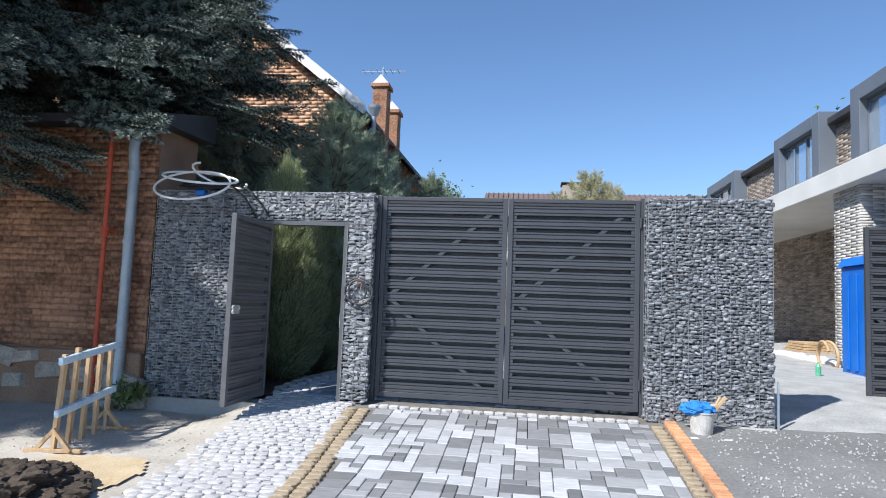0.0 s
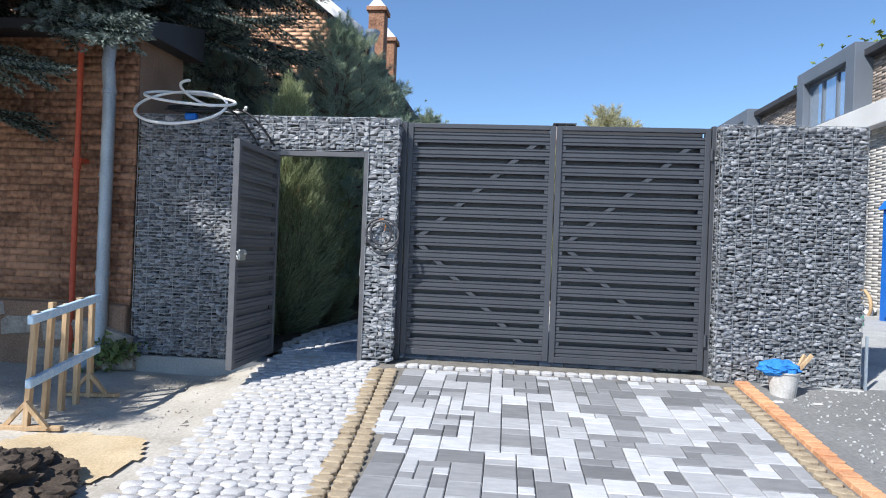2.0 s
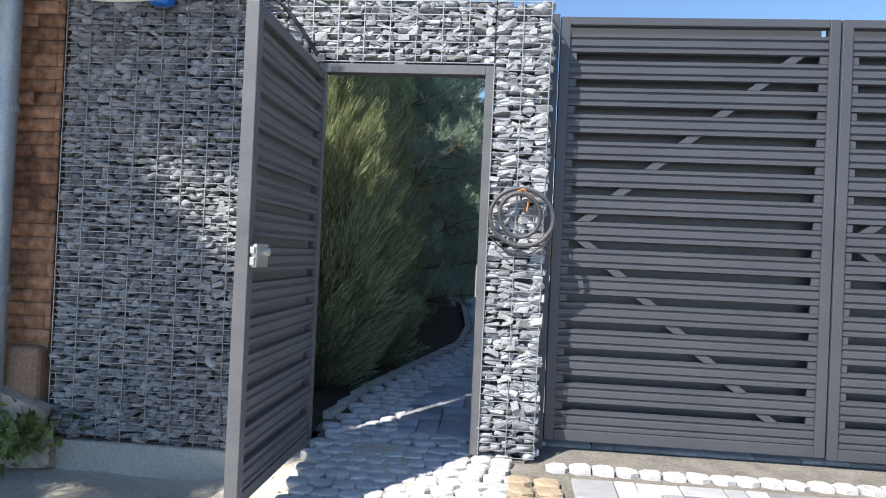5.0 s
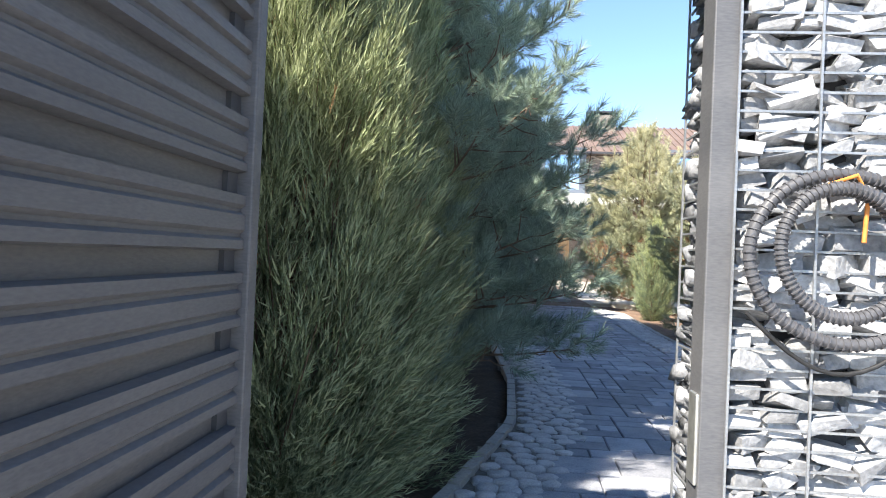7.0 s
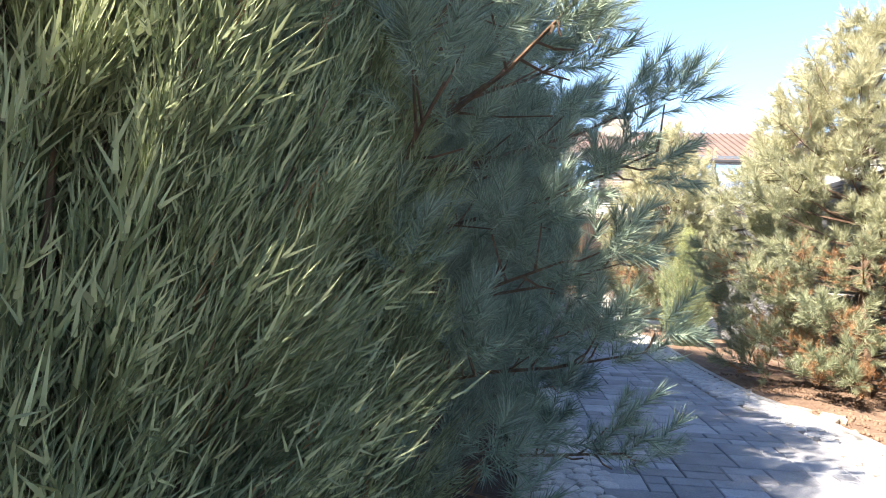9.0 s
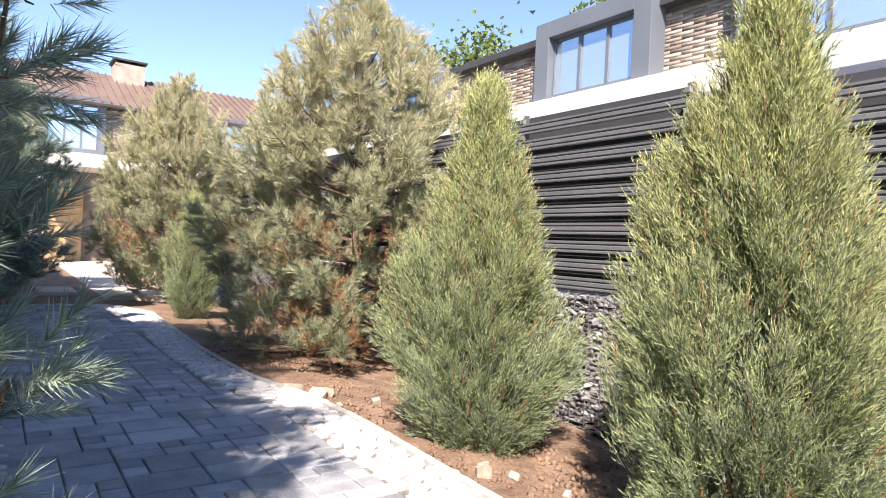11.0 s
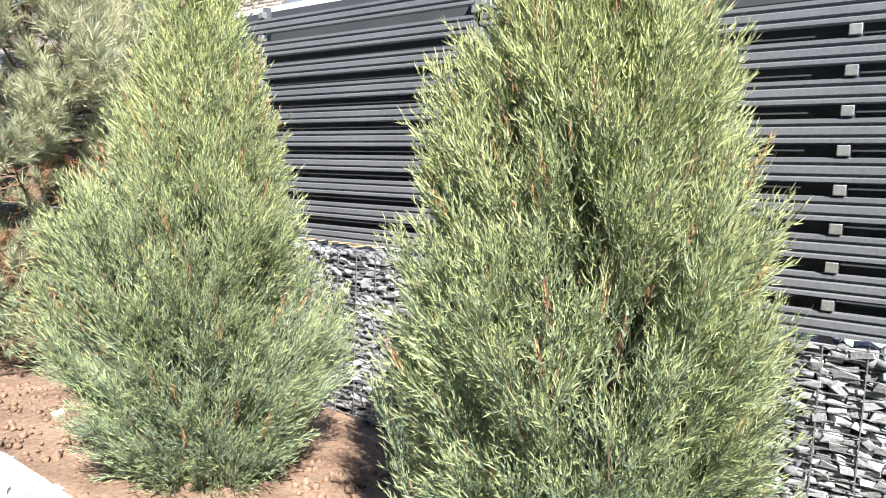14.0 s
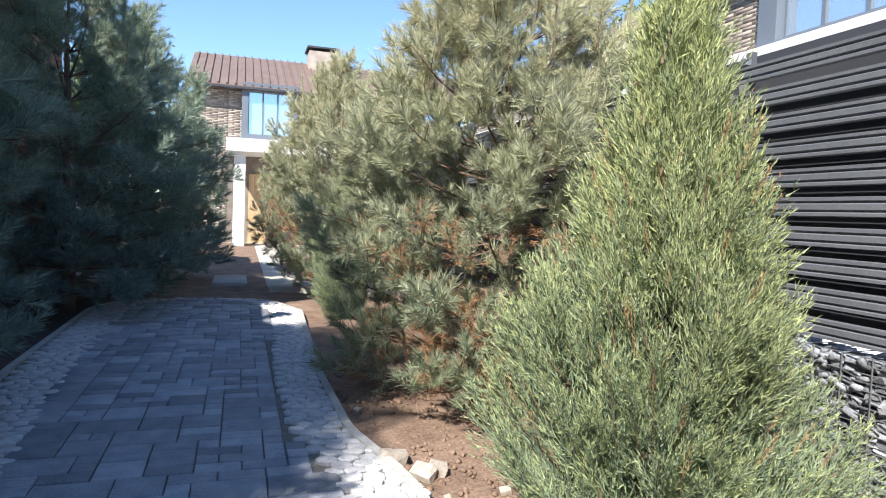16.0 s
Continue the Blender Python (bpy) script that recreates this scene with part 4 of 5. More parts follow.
ob_house = thing("brick_outbuilding", "low old brick building with a rubble footing", "building", (0, 0, 0), kind="")
part("wall", boxes((-12.0, -4.60, 7.30, 8.2, 0.58, 3.42)), MORTAR, ob_house)
brick_face(ob_house, -9.5, -4.585, 7.296, 0.62, 3.45, 0.25, 0.075, OLDBRICK)
part("footing", boxes((-12.0, -4.60, 7.22, 7.7, -0.4, 0.6), bevel=0.03), MORTAR, ob_house)
rr = random.Random(8)
for i in range(34):
    me = STONES[i % 8].copy()
    me.materials.clear()
    x, z = -8.6 + 3.95 * rr.random(), -0.1 + 0.62 * rr.random()
    s = part("footing_stone", me, RUBBLE, ob_house)
    s.matrix_basis = pose(x, 7.21, z, rr.gauss(0, 8), rr.gauss(0, 8), 0) @ Matrix.Diagonal((rr.uniform(0.3, 0.5), 0.1, rr.uniform(0.16, 0.28), 1))
part("roof", extrude([(6.95, 3.35), (6.95, 3.45), (8.3, 3.8), (8.3, 3.4)], -12, -4.4, "x"), DARKROOF, ob_house)

gh = thing("gable_house", "two-storey brick house with a white gable fascia", "house", (0, 0, 0))
GX0, GX1, GYF, GYB, EAVE, RX, RZ = -13.2, -4.15, 14.0, 23.5, 5.75, -8.7, 9.3
part("wall", extrude([(GX0, 0), (GX1, 0), (GX1, EAVE), (RX, RZ), (GX0, EAVE)], GYF, GYB, "y"), MORTAR, gh)
gm = []
rg = random.Random(5)
for r in range(int((RZ - 2.0) / 0.085)):
    z = 2.0 + r * 0.085
    lim = GX1 if z < EAVE else GX1 + (RX - GX1) * (z - EAVE) / (RZ - EAVE)
    u = -10.5 - (0.14 if r % 2 else 0)
    while u < lim - 0.05:
        b = min(u + 0.27, lim - 0.01)
        gm.append(np.array(Matrix.Translation(((u + b) / 2, GYF - 0.002, z)) @ Matrix.Diagonal((b - u - 0.002, 0.012, 0.078, 1))))
        u += 0.276
bv = np.array([(x, yy, z) for x in (-0.5, 0.5) for yy in (-0.5, 0.5) for z in (-0.5, 0.5)])
bf = np.array([(0, 1, 3), (0, 3, 2), (4, 6, 7), (4, 7, 5), (0, 4, 5), (0, 5, 1), (2, 3, 7), (2, 7, 6), (0, 2, 6), (0, 6, 4), (1, 5, 7), (1, 7, 3)])
tagged(part("brickwork", many("brickwork", bv, bf, gm), GABLEBRICK, gh), kind="stuff")
brick_face(gh, GYF, GYB, GX1 + 0.002, 2.0, EAVE, 0.28, 0.085, OLDBRICK, "+x", 6)
part("roof", extrude([(GX1 + 0.35, EAVE - 0.22), (GX1 + 0.35, EAVE - 0.12), (RX, RZ + 0.22), (GX0 - 0.35, EAVE - 0.12), (GX0 - 0.35, EAVE - 0.22), (RX, RZ + 0.08)], GYF - 0.25, GYB + 0.3, "y"), DARKROOF, gh)
part("fascia", extrude([(GX1 + 0.38, EAVE - 0.30), (GX1 + 0.38, EAVE - 0.04), (RX, RZ + 0.30), (RX, RZ + 0.02)], GYF - 0.30, GYF - 0.24, "y"), WHITEPAINT, gh, "white boarded gable fascia")
dp = tube("drainpipe", [(GX1 + 0.42, 14.4, EAVE - 0.1), (GX1 + 0.42, 14.4, EAVE - 0.4), (GX1 + 0.12, 14.4, EAVE - 0.7), (GX1 + 0.12, 14.4, 0.5)], 0.06, ZINC, gh)
part("hopper", lathe([(0.07, 0), (0.15, 0.18), (0.16, 0.24), (0.14, 0.24)], 16), ZINC, gh).location = (GX1 + 0.42, 14.4, EAVE - 0.12)
for cy, ct in ((15.6, 6.75), (17.0, 6.5)):
    ch = part("chimney", boxes((GX1 + 0.05, GX1 + 0.42, cy, cy + 0.42, 4.6, ct), (GX1 + 0.0, GX1 + 0.47, cy - 0.05, cy + 0.47, ct, ct + 0.1), bevel=0.01), OLDBRICK, gh)
    cc = extrude([(GX1 + 0.02, ct + 0.1), (GX1 + 0.45, ct + 0.1), (GX1 + 0.235, ct + 0.34)], cy, cy + 0.42, "y")
    part("chimney_cap", cc, WHITEPAINT, ch)
an = thing("tv_antenna", "thin metal roof antenna", "antenna", (GX1 + 0.24, 15.8, 7.0))
part("mast", boxes((-0.012, 0.012, -0.012, 0.012, -0.05, 0.35)), ZINC, an)
part("boom", boxes((-0.55, 0.6, -0.008, 0.008, 0.22, 0.236)), ZINC, an)
for i in range(6):
    part("element", boxes((-0.5 + 0.18 * i, -0.49 + 0.18 * i, -0.18, 0.18, 0.22, 0.232)), ZINC, an)

# pipes on the brick wall
dpo = thing("drainpipe", "weathered galvanised drainpipe with an elbow at its foot", "drainpipe", (0, 0, 0))
tube("pipe", [(-4.82, 7.16, 3.3), (-4.82, 7.12, 3.05), (-4.82, 7.16, 2.8), (-4.82, 7.16, 0.22), (-4.85, 7.12, 0.06), (-4.95, 6.98, -0.03)], 0.062, ZINC, dpo)
for z in (0.9, 1.9, 2.75):
    part("collar", lathe([(0.069, z), (0.071, z + 0.02), (0.069, z + 0.045)], 18), ZINC, dpo).location = (-4.82, 7.16, 0)
rp = thing("gas_pipe", "red painted steel gas pipe on the brick wall", "pipe", (0, 0, 0))
tube("pipe", [(-5.15, 7.17, 3.3), (-5.15, 7.17, 0.1)], 0.028, REDPIPE, rp)
part("clamp", boxes((-5.2, -5.1, 7.16, 7.3, 2.05, 2.09)), REDPIPE, rp)
part("collar", lathe([(0.04, 1.98), (0.04, 2.1)], 12), REDPIPE, rp).location = (-5.15, 7.17, 0)

# ---- villa ----
STOREY0, SLAB0, SLAB1 = 0.5, 3.93, 4.36
VX = 6.0
villa = thing("villa_wing", "modern villa wing with a white canopy slab and long-brick cladding", "building", (0, 0, 0))
part("terrace", boxes((VX + 0.05, 14, 8.0, 34, -0.3, 0.52), bevel=0.02), CONCRETE, villa)
part("canopy_slab", boxes((VX, 14, 2.0, 30.0, SLAB0, SLAB1), bevel=0.01), PLASTER, villa, "smooth white concrete canopy slab")
part("ground_floor_wall", boxes((VX + 2.6, 14, 2.0, 30, 0.52, SLAB0)), VILLABRICK, villa)
brick_face(villa, 9.0, 29.0, VX + 2.59, 0.52, SLAB0, 0.4, 0.06, VILLABRICK, "-x", 9, joint=0.005)
part("upper_wall", boxes((VX + 0.5, 14, 2.0, 30, SLAB1, 5.55)), VILLAMORTAR, villa)
brick_face(villa, 2.0, 29.9, VX + 0.49, SLAB1, 5.5, 0.4, 0.06, VILLABRICK, "-x", 10, joint=0.005)
part("roof", boxes((VX + 0.3, 14.2, 1.8, 30.2, 5.52, 5.66), bevel=0.01), DARKROOF, villa)
for cy in (9.6, 13.2, 20.5, 26.5):
    col = part("column", boxes((VX + 0.25, VX + 1.0, cy, cy + 1.1, 0.52, SLAB0 - 0.002)), VILLAMORTAR, villa)
    brick_face(col, cy - 0.01, cy + 1.11, VX + 0.245, 0.52, SLAB0, 0.42, 0.055, PALEBRICK, "-x", 20, joint=0.005)
    brick_face(col, VX + 0.24, VX + 1.01, cy - 0.005, 0.52, SLAB0, 0.42, 0.055, PALEBRICK, "-y", 21, joint=0.005)


def dormer(y0, y1, z0, z1):
    d = part("dormer", boxes((VX + 0.12, VX + 1.2, y0 + 0.35, y1 - 0.35, z1 - 0.3, z1), bevel=0.01), CLAD, villa, "grey-blue clad window box")
    part("cheek", boxes((VX + 0.12, VX + 1.2, y0, y0 + 0.35, z0, z1), bevel=0.01), CLAD, d)
    part("cheek", boxes((VX + 0.12, VX + 1.2, y1 - 0.35, y1, z0, z1), bevel=0.01), CLAD, d)
    part("sill", boxes((VX + 0.12, VX + 1.2, y0 + 0.35, y1 - 0.35, z0, z0 + 0.06), bevel=0.01), CLAD, d)
    a, b = y0 + 0.35, y1 - 0.35
    part("pane", boxes((VX + 0.3, VX + 0.32, a, b, z0 + 0.06, z1 - 0.3)), GLASS, d)
    fr = [(VX + 0.26, VX + 0.34, a, b, z0 + 0.06, z0 + 0.12), (VX + 0.26, VX + 0.34, a, b, z1 - 0.36, z1 - 0.3)]
    n = 3
    for i in range(n + 1):
        yy = a + (b - a) * i / n
        fr.append((VX + 0.265, VX + 0.345, max(a, yy - 0.03), min(b, yy + 0.03), z0 + 0.12, z1 - 0.36))
    part("window_frame", boxes(*fr), CLAD, d)


for y0, y1 in ((14.7, 17.3), (10.2, 13.3), (20.5, 23.6), (4.8, 7.9)):
    dormer(y0, y1, SLAB1 + 0.01, 5.82 if y0 < 20 else 5.75)
dv = part("door", boxes((VX + 2.5, VX + 2.58, 17.2, 19.0, 0.53, 3.0), bevel=0.01), DARKROOF, villa, "dark double entrance door")

house = thing("villa_main_house", "two-storey villa front with taupe brick and a brown ribbed roof", "house", (0, 0, 0))
HY = 34.0
part("wall", boxes((-2.5, 16, HY, HY + 8, 0.3, 5.95)), VILLAMORTAR, house)
brick_face(house, -2.5, -1.35, HY - 0.005, 0.4, 5.95, 0.4, 0.06, VILLABRICK, "-y", 30, joint=0.005)
brick_face(house, -1.35, 12, HY - 0.005, 4.06, 5.95, 0.4, 0.06, VILLABRICK, "-y", 31, joint=0.005)
rf = part("roof", extrude([(HY - 0.4, 5.9), (HY - 0.4, 6.05), (HY + 4, 8.0), (HY + 8.4, 6.05), (HY + 8.4, 5.9), (HY + 4, 7.85)], -2.75, 16, "x"), ROOF, house)
bm = bmesh.new()
for i in range(64):
    x = -2.6 + i * 0.29
    v = box(bm, x, x + 0.05, -2.4, 2.4, 0, 0.05, turn=pose(0, 0, 0, math.degrees(math.atan2(1.95, 4.4)), 0, 0))
    bmesh.ops.translate(bm, vec=(0, HY + 1.8, 7.04), verts=v)
part("roof_rib", bm, ROOF, rf)
part("gutter", boxes((-2.75, 16, HY - 0.52, HY - 0.4, 5.92, 6.02), bevel=0.02), DARKROOF, house)
part("canopy_slab", boxes((-1.36, 16, HY - 2.2, HY - 0.01, 3.62, 4.05), bevel=0.01), PLASTER, house)
part("column", boxes((-1.11, -0.74, HY - 1.9, HY - 1.4, 0.4, 3.618)), PLASTER, house)
for x0, x1 in ((-0.9, 1.05), (4.3, 7.8), (9.2, 12.5)):
    d = part("dormer", boxes((x0, x0 + 0.22, HY - 0.35, HY + 2, 4.06, 6.2), (x1 - 0.22, x1, HY - 0.35, HY + 2, 4.06, 6.2), (x0 + 0.22, x1 - 0.22, HY - 0.35, HY + 2, 5.9, 6.2), (x0 + 0.22, x1 - 0.22, HY - 0.35, HY + 0.1, 4.06, 4.4)), CLAD, house)
    part("pane", boxes((x0 + 0.22, x1 - 0.22, HY - 0.2, HY - 0.18, 4.4, 5.9)), GLASS, d)
    for i in range(4):
        mx = x0 + 0.22 + (x1 - x0 - 0.44) * i / 3
        part("mullion", boxes((mx - 0.03, mx + 0.03, HY - 0.25, HY - 0.15, 4.4, 5.9)), CLAD, d)
part("entrance_door", boxes((-0.6, 0.5, HY - 0.06, HY - 0.002, 0.45, 3.0)), TIMBER, house)
ch = part("chimney", boxes((1.7, 2.8, HY + 3.0, HY + 4.2, 6.6, 8.35)), VILLABRICK, house)
part("chimney_cap", boxes((1.62, 2.88, HY + 2.92, HY + 4.28, 8.45, 8.52), (1.7, 1.76, HY + 3.0, HY + 3.06, 8.35, 8.45), (2.74, 2.8, HY + 3.0, HY + 3.06, 8.35, 8.45), (1.7, 1.76, HY + 4.1, HY + 4.2, 8.35, 8.45), (2.74, 2.8, HY + 4.1, HY + 4.2, 8.35, 8.45)), DARKROOF, ch)

# ---- things before the gate ----



def coil(name, centre, radius, turns, thick, material, parent, axis="y", seed=1, squash=1.0, wobble=0.04, drop=0.0):
    """A loosely wound ring of pipe; axis 'y' hangs flat on a wall, 'z' lies down."""
    rnd = random.Random(seed)
    pts = []
    n = 44
    for i in range(int(turns * n)):
        a = 2 * math.pi * i / n
        q = i / n
        r = radius * (1 + wobble * math.sin(q * 2.1 + seed) + wobble * math.sin(a * 2 + seed))
        u, v = r * math.cos(a), r * math.sin(a) * squash
        w = 0.012 * math.sin(q * 3.3) + q * thick * 1.2
        if axis == "y":
            pts.append((centre[0] + u, centre[1] - w, centre[2] + v - drop * q))
        else:
            pts.append((centre[0] + u, centre[1] + v, centre[2] + w + drop * math.sin(a)))
    return tube(name, pts, thick, material, parent)


cc = thing("conduit_coil", "coiled grey corrugated conduit hung on the gabion pillar", "cable coil", (0, 0, 0))
for r, cx, cz, t, s in ((0.155, -1.955, 1.43, 1.2, 2), (0.108, -1.965, 1.44, 1.3, 4)):
    pts, ribs = [], []
    n = 150
    for i in range(int(t * n)):
        a = 2 * math.pi * i / n
        rr_ = r * (1 + 0.05 * math.sin(2 * a + s))
        pts.append(Vector((cx + rr_ * math.cos(a), 7.205 - 0.012 * s / 2 - 0.01 * i / n, cz + rr_ * math.sin(a))))
    tube("conduit", pts, 0.0105, CONDUIT, cc)
    bm = bmesh.new()
    for p, q in zip(pts[:-1:2], pts[1::2]):
        d = (q - p).normalized()
        a_, b_ = d.orthogonal().normalized(), None
        b_ = d.cross(a_)
        rings = []
        for o, rad in ((-0.0018, 0.0105), (-0.0012, 0.0132), (0.0012, 0.0132), (0.0018, 0.0105)):
            rings.append([bm.verts.new(p + d * o + (a_ * math.cos(2 * math.pi * k / 8) + b_ * math.sin(2 * math.pi * k / 8)) * rad) for k in range(8)])
        for r0, r1 in zip(rings, rings[1:]):
            for k in range(8):
                bm.faces.new((r0[k], r0[(k + 1) % 8], r1[(k + 1) % 8], r1[k]))
    tagged(part("conduit_rib", bm, CONDUIT, cc), kind="stuff")
tube("thin_cable", [(-2.12 + 0.32 * t, 7.185, 1.33 - 0.10 * math.sin(math.pi * t)) for t in np.linspace(0, 1, 14)], 0.004, BLACK, cc)
tube("tie_wire", [(-2.0, 7.19, 1.555), (-1.95, 7.17, 1.575), (-1.92, 7.19, 1.54), (-1.93, 7.18, 1.46)], 0.004, ORANGEWIRE, cc, "orange tie wire")

wc = thing("cable_coil", "loosely looped white and black cables on top of the wall", "cable coil", (0, 0, 0))
for cx, cy, cz, ru, rv, dz, tilt, a0, a1 in ((-3.98, 7.02, 2.60, 0.46, 0.20, 0.20, 0.0, -0.4, 6.1), (-3.92, 7.08, 2.70, 0.46, 0.22, 0.09, -0.05, 0.5, 7.0), (-3.72, 7.16, 2.74, 0.34, 0.12, -0.10, -0.09, 2.2, 6.2)):
    tube("white_cable", [(cx + ru * math.cos(a), cy - rv * math.sin(a), cz - dz * math.sin(a) + tilt * math.cos(a)) for a in np.linspace(a0, a1, 60)], 0.014, WHITECABLE, wc)
coil("black_cable", (-3.95, 7.3, 2.62), 0.26, 3.2, 0.012, BLACK, wc, "z", 7, 0.8, 0.12, 0.06)
for x0, x1 in ((-3.62, -3.25), (-3.5, -3.08)):
    tube("black_lead", [(x0 + (x1 - x0) * t, 7.2 - 0.03 * math.sin(math.pi * t), 2.62 - 0.36 * t * t) for t in np.linspace(0, 1, 10)], 0.011, BLACK, wc)
part("blue_plug", boxes((-4.0, -3.88, 7.12, 7.2, 2.5, 2.57), bevel=0.02), BLUE, wc)

# barrier of raw posts with taped rails
br = thing("site_barrier", "raw timber posts with two blue and white taped rails", "barrier", (0, 0, 0))
BA, BB = Vector((-4.02, 5.15, 0)), Vector((-4.2, 6.1, 0))
for i in range(5):
    p = BA.lerp(BB, i / 4)
    zb = height(p.x, p.y) - 0.02
    bm = bmesh.new()
    box(bm, -0.018, 0.018, -0.025, 0.025, 0, 0.84 + 0.03 * (i % 2), bevel=0.003)
    ob = part("post", bm, TIMBER, br)
    ob.matrix_basis = pose(p.x, p.y, zb, 1.5 * (i - 2), 1.0, 8)
for z in (0.30, 0.74):
    bm = bmesh.new()
    ln = (BB - BA).length + 0.12
    box(bm, -0.022, 0.022, -ln / 2, ln / 2, -0.032, 0.032, bevel=0.008)
    ob = part("rail", bm, BLUETAPE, br, "rail wrapped in blue and white tape")
    m = (BA + BB) / 2
    ob.matrix_basis = pose(m.x + 0.035, m.y, z, 4, 0, math.degrees(math.atan2(-(BB.x - BA.x), BB.y - BA.y)))
for i in (0, 4):
    p = BA.lerp(BB, i / 4)
    zb = height(p.x, p.y)
    bm = bmesh.new()
    box(bm, -0.24, 0.24, -0.025, 0.025, 0, 0.03, bevel=0.003)
    part("foot", bm, TIMBER, br).matrix_basis = pose(p.x, p.y, zb - 0.008, 0, 0, 10)
    for s in (-1, 1):
        bm = bmesh.new()
        box(bm, -0.014, 0.014, -0.018, 0.018, 0, 0.24)
        part("brace", bm, TIMBER, br).matrix_basis = pose(p.x + s * 0.16, p.y, zb + 0.01, 0, -s * 40, 10)

# bucket with rag and tools
bu = thing("bucket", "pale dirty plastic pail with a blue rag and trowels", "bucket", (1.74, 6.93, 0.085))
part("pail", lathe([(0.095, 0), (0.10, 0.01), (0.127, 0.235), (0.134, 0.24), (0.134, 0.252), (0.122, 0.252), (0.118, 0.2)], 26), PAIL, bu)
bm = bmesh.new()
bmesh.ops.create_icosphere(bm, subdivisions=4, radius=1.0)
for v in bm.verts:
    d = 1 + 0.28 * noise.noise(v.co * 2.3) + 0.12 * noise.noise(v.co * 6)
    v.co = Vector((v.co.x * 0.165 * d - 0.04, v.co.y * 0.13 * d, v.co.z * 0.075 * d + 0.275))
rag = part("rag", bm, BLUECLOTH, bu, "crumpled bright blue cloth")
for k, (a, l) in enumerate(((38, 0.30), (30, 0.26))):
    bm = bmesh.new()
    box(bm, -0.018, 0.018, -0.012, 0.012, 0, l, bevel=0.006)
    part("trowel_handle", bm, TIMBER, bu).matrix_basis = pose(0.05 + 0.03 * k, 0.02 * k, 0.17, 0, a, 20 * k)
tool = thing("bolster_tool", "dusty hand tool with pale grips lying by the bucket", "tool", (1.78, 6.72, 0.055))
part("bar", boxes((-0.16, 0.14, -0.012, 0.012, 0.0, 0.02), bevel=0.004), ZINC, tool)
part("blade", boxes((-0.03, 0.05, -0.1, 0.06, 0.002, 0.012), bevel=0.002), ZINC, tool)
for x in (-0.17, 0.15):
    g = lathe([(0.026, 0), (0.03, 0.015), (0.03, 0.065), (0.024, 0.08)], 14)
    bmesh.ops.transform(g, matrix=pose(x - 0.03, 0, 0.032, 0, 90, 0), verts=g.verts)
    part("grip", g, PAIL, tool)

# heap of soil, boards, weed, kerb
bm = bmesh.new()
bmesh.ops.create_icosphere(bm, subdivisions=6, radius=1.0)
bmesh.ops.delete(bm, geom=[v for v in bm.verts if v.co.z < -0.05], context="VERTS")
for v in bm.verts:
    d = 1 + 0.25 * noise.noise(v.co * 2) + 0.14 * noise.noise(v.co * 7) + 0.08 * noise.noise(v.co * 17)
    v.co = Vector((v.co.x * 0.55 * d, v.co.y * 0.6 * d, v.co.z * 0.26 * d))
heap = part("soil_heap", bm, DARKSOIL)
heap.location = (-3.62, 4.05, -0.14)
tagged(heap, "heap of dark crumbly dug soil", "soil heap")
tagged(sheet("sawdust_patch", steps(-4.1, -2.95, 30), steps(4.2, 5.2, 26), surface("pale_yellow_sand", (0.45, 0.34, 0.2), (0.62, 0.5, 0.33), 3, 0.95, 0.8), 0.006, 0.03, inside=lambda x, y: (x + 3.5) ** 2 / 0.3 + (y - 4.7) ** 2 / 0.2 < 1 + 0.4 * noise.noise((x * 4, y * 4, 0)), label="patch of pale yellow sand on the ground"), kind="structure")
weed = thing("weed_plant", "small green leafy weed by the drainpipe", "plant", (-4.62, 7.05, 0.03))
rngw = np.random.default_rng(4)
wp = rngw.normal(0, 1, (260, 3)) * np.array([0.13, 0.08, 0.07]) + np.array([0, 0, 0.12])
foliage("foliage", [blades([((0, 0, 0), (0.2, 0, 1), 0.32)])], frames(wp, rngw.normal(0, 1, (260, 3)) + np.array([0, 0, 0.6]), rngw.uniform(0.04, 0.09, 260), rngw.uniform(0, 6, 260)), LEAF, weed)
kb = part("kerb_stone", boxes((1.58, 2.6, 4.86, 4.94, -0.16, 0.0), bevel=0.01), CONCRETE)
tagged(kb, "short length of pale concrete kerb", "kerb", kind="structure")
plank = part("concrete_lip", boxes((1.62, 2.54, 7.14, 7.235, 0.05, 0.16), bevel=0.015), CONCRETE)
tagged(plank, "uneven concrete lip below the gabion wall", "footing", kind="structure")
rod = thing("metal_rod", "thin grey steel rod standing at the wall's end", "rod", (2.57, 7.2, 0.1))
part("rod", boxes((-0.01, 0.01, -0.01, 0.01, 0, 0.55)), ZINC, rod)

# yard beyond the wall
to = thing("portable_toilet", "bright blue plastic portable toilet with ribbed sides", "toilet cabin", (6.08, 11.9, 0.2), rz=0)
part("body", boxes((-0.55, 0.55, -0.55, 0.55, 0.12, 2.05), bevel=0.03), BLUE, to)
part("base", boxes((-0.58, 0.58, -0.58, 0.58, 0.0, 0.12), bevel=0.01), BLUE, to)
part("roof", extrude([(-0.6, 2.05), (0.6, 2.05), (0.5, 2.2), (0, 2.32), (-0.5, 2.2)], -0.6, 0.6, "y"), BLUE, to, "blue domed roof")
part("door", boxes((-0.40, 0.40, -0.575, -0.552, 0.2, 1.95), bevel=0.008), BLUE, to)
for x in (-0.48, 0.48):
    part("corner_rib", boxes((x - 0.05, x + 0.05, -0.59, -0.553, 0.14, 2.03), bevel=0.012), BLUE, to)
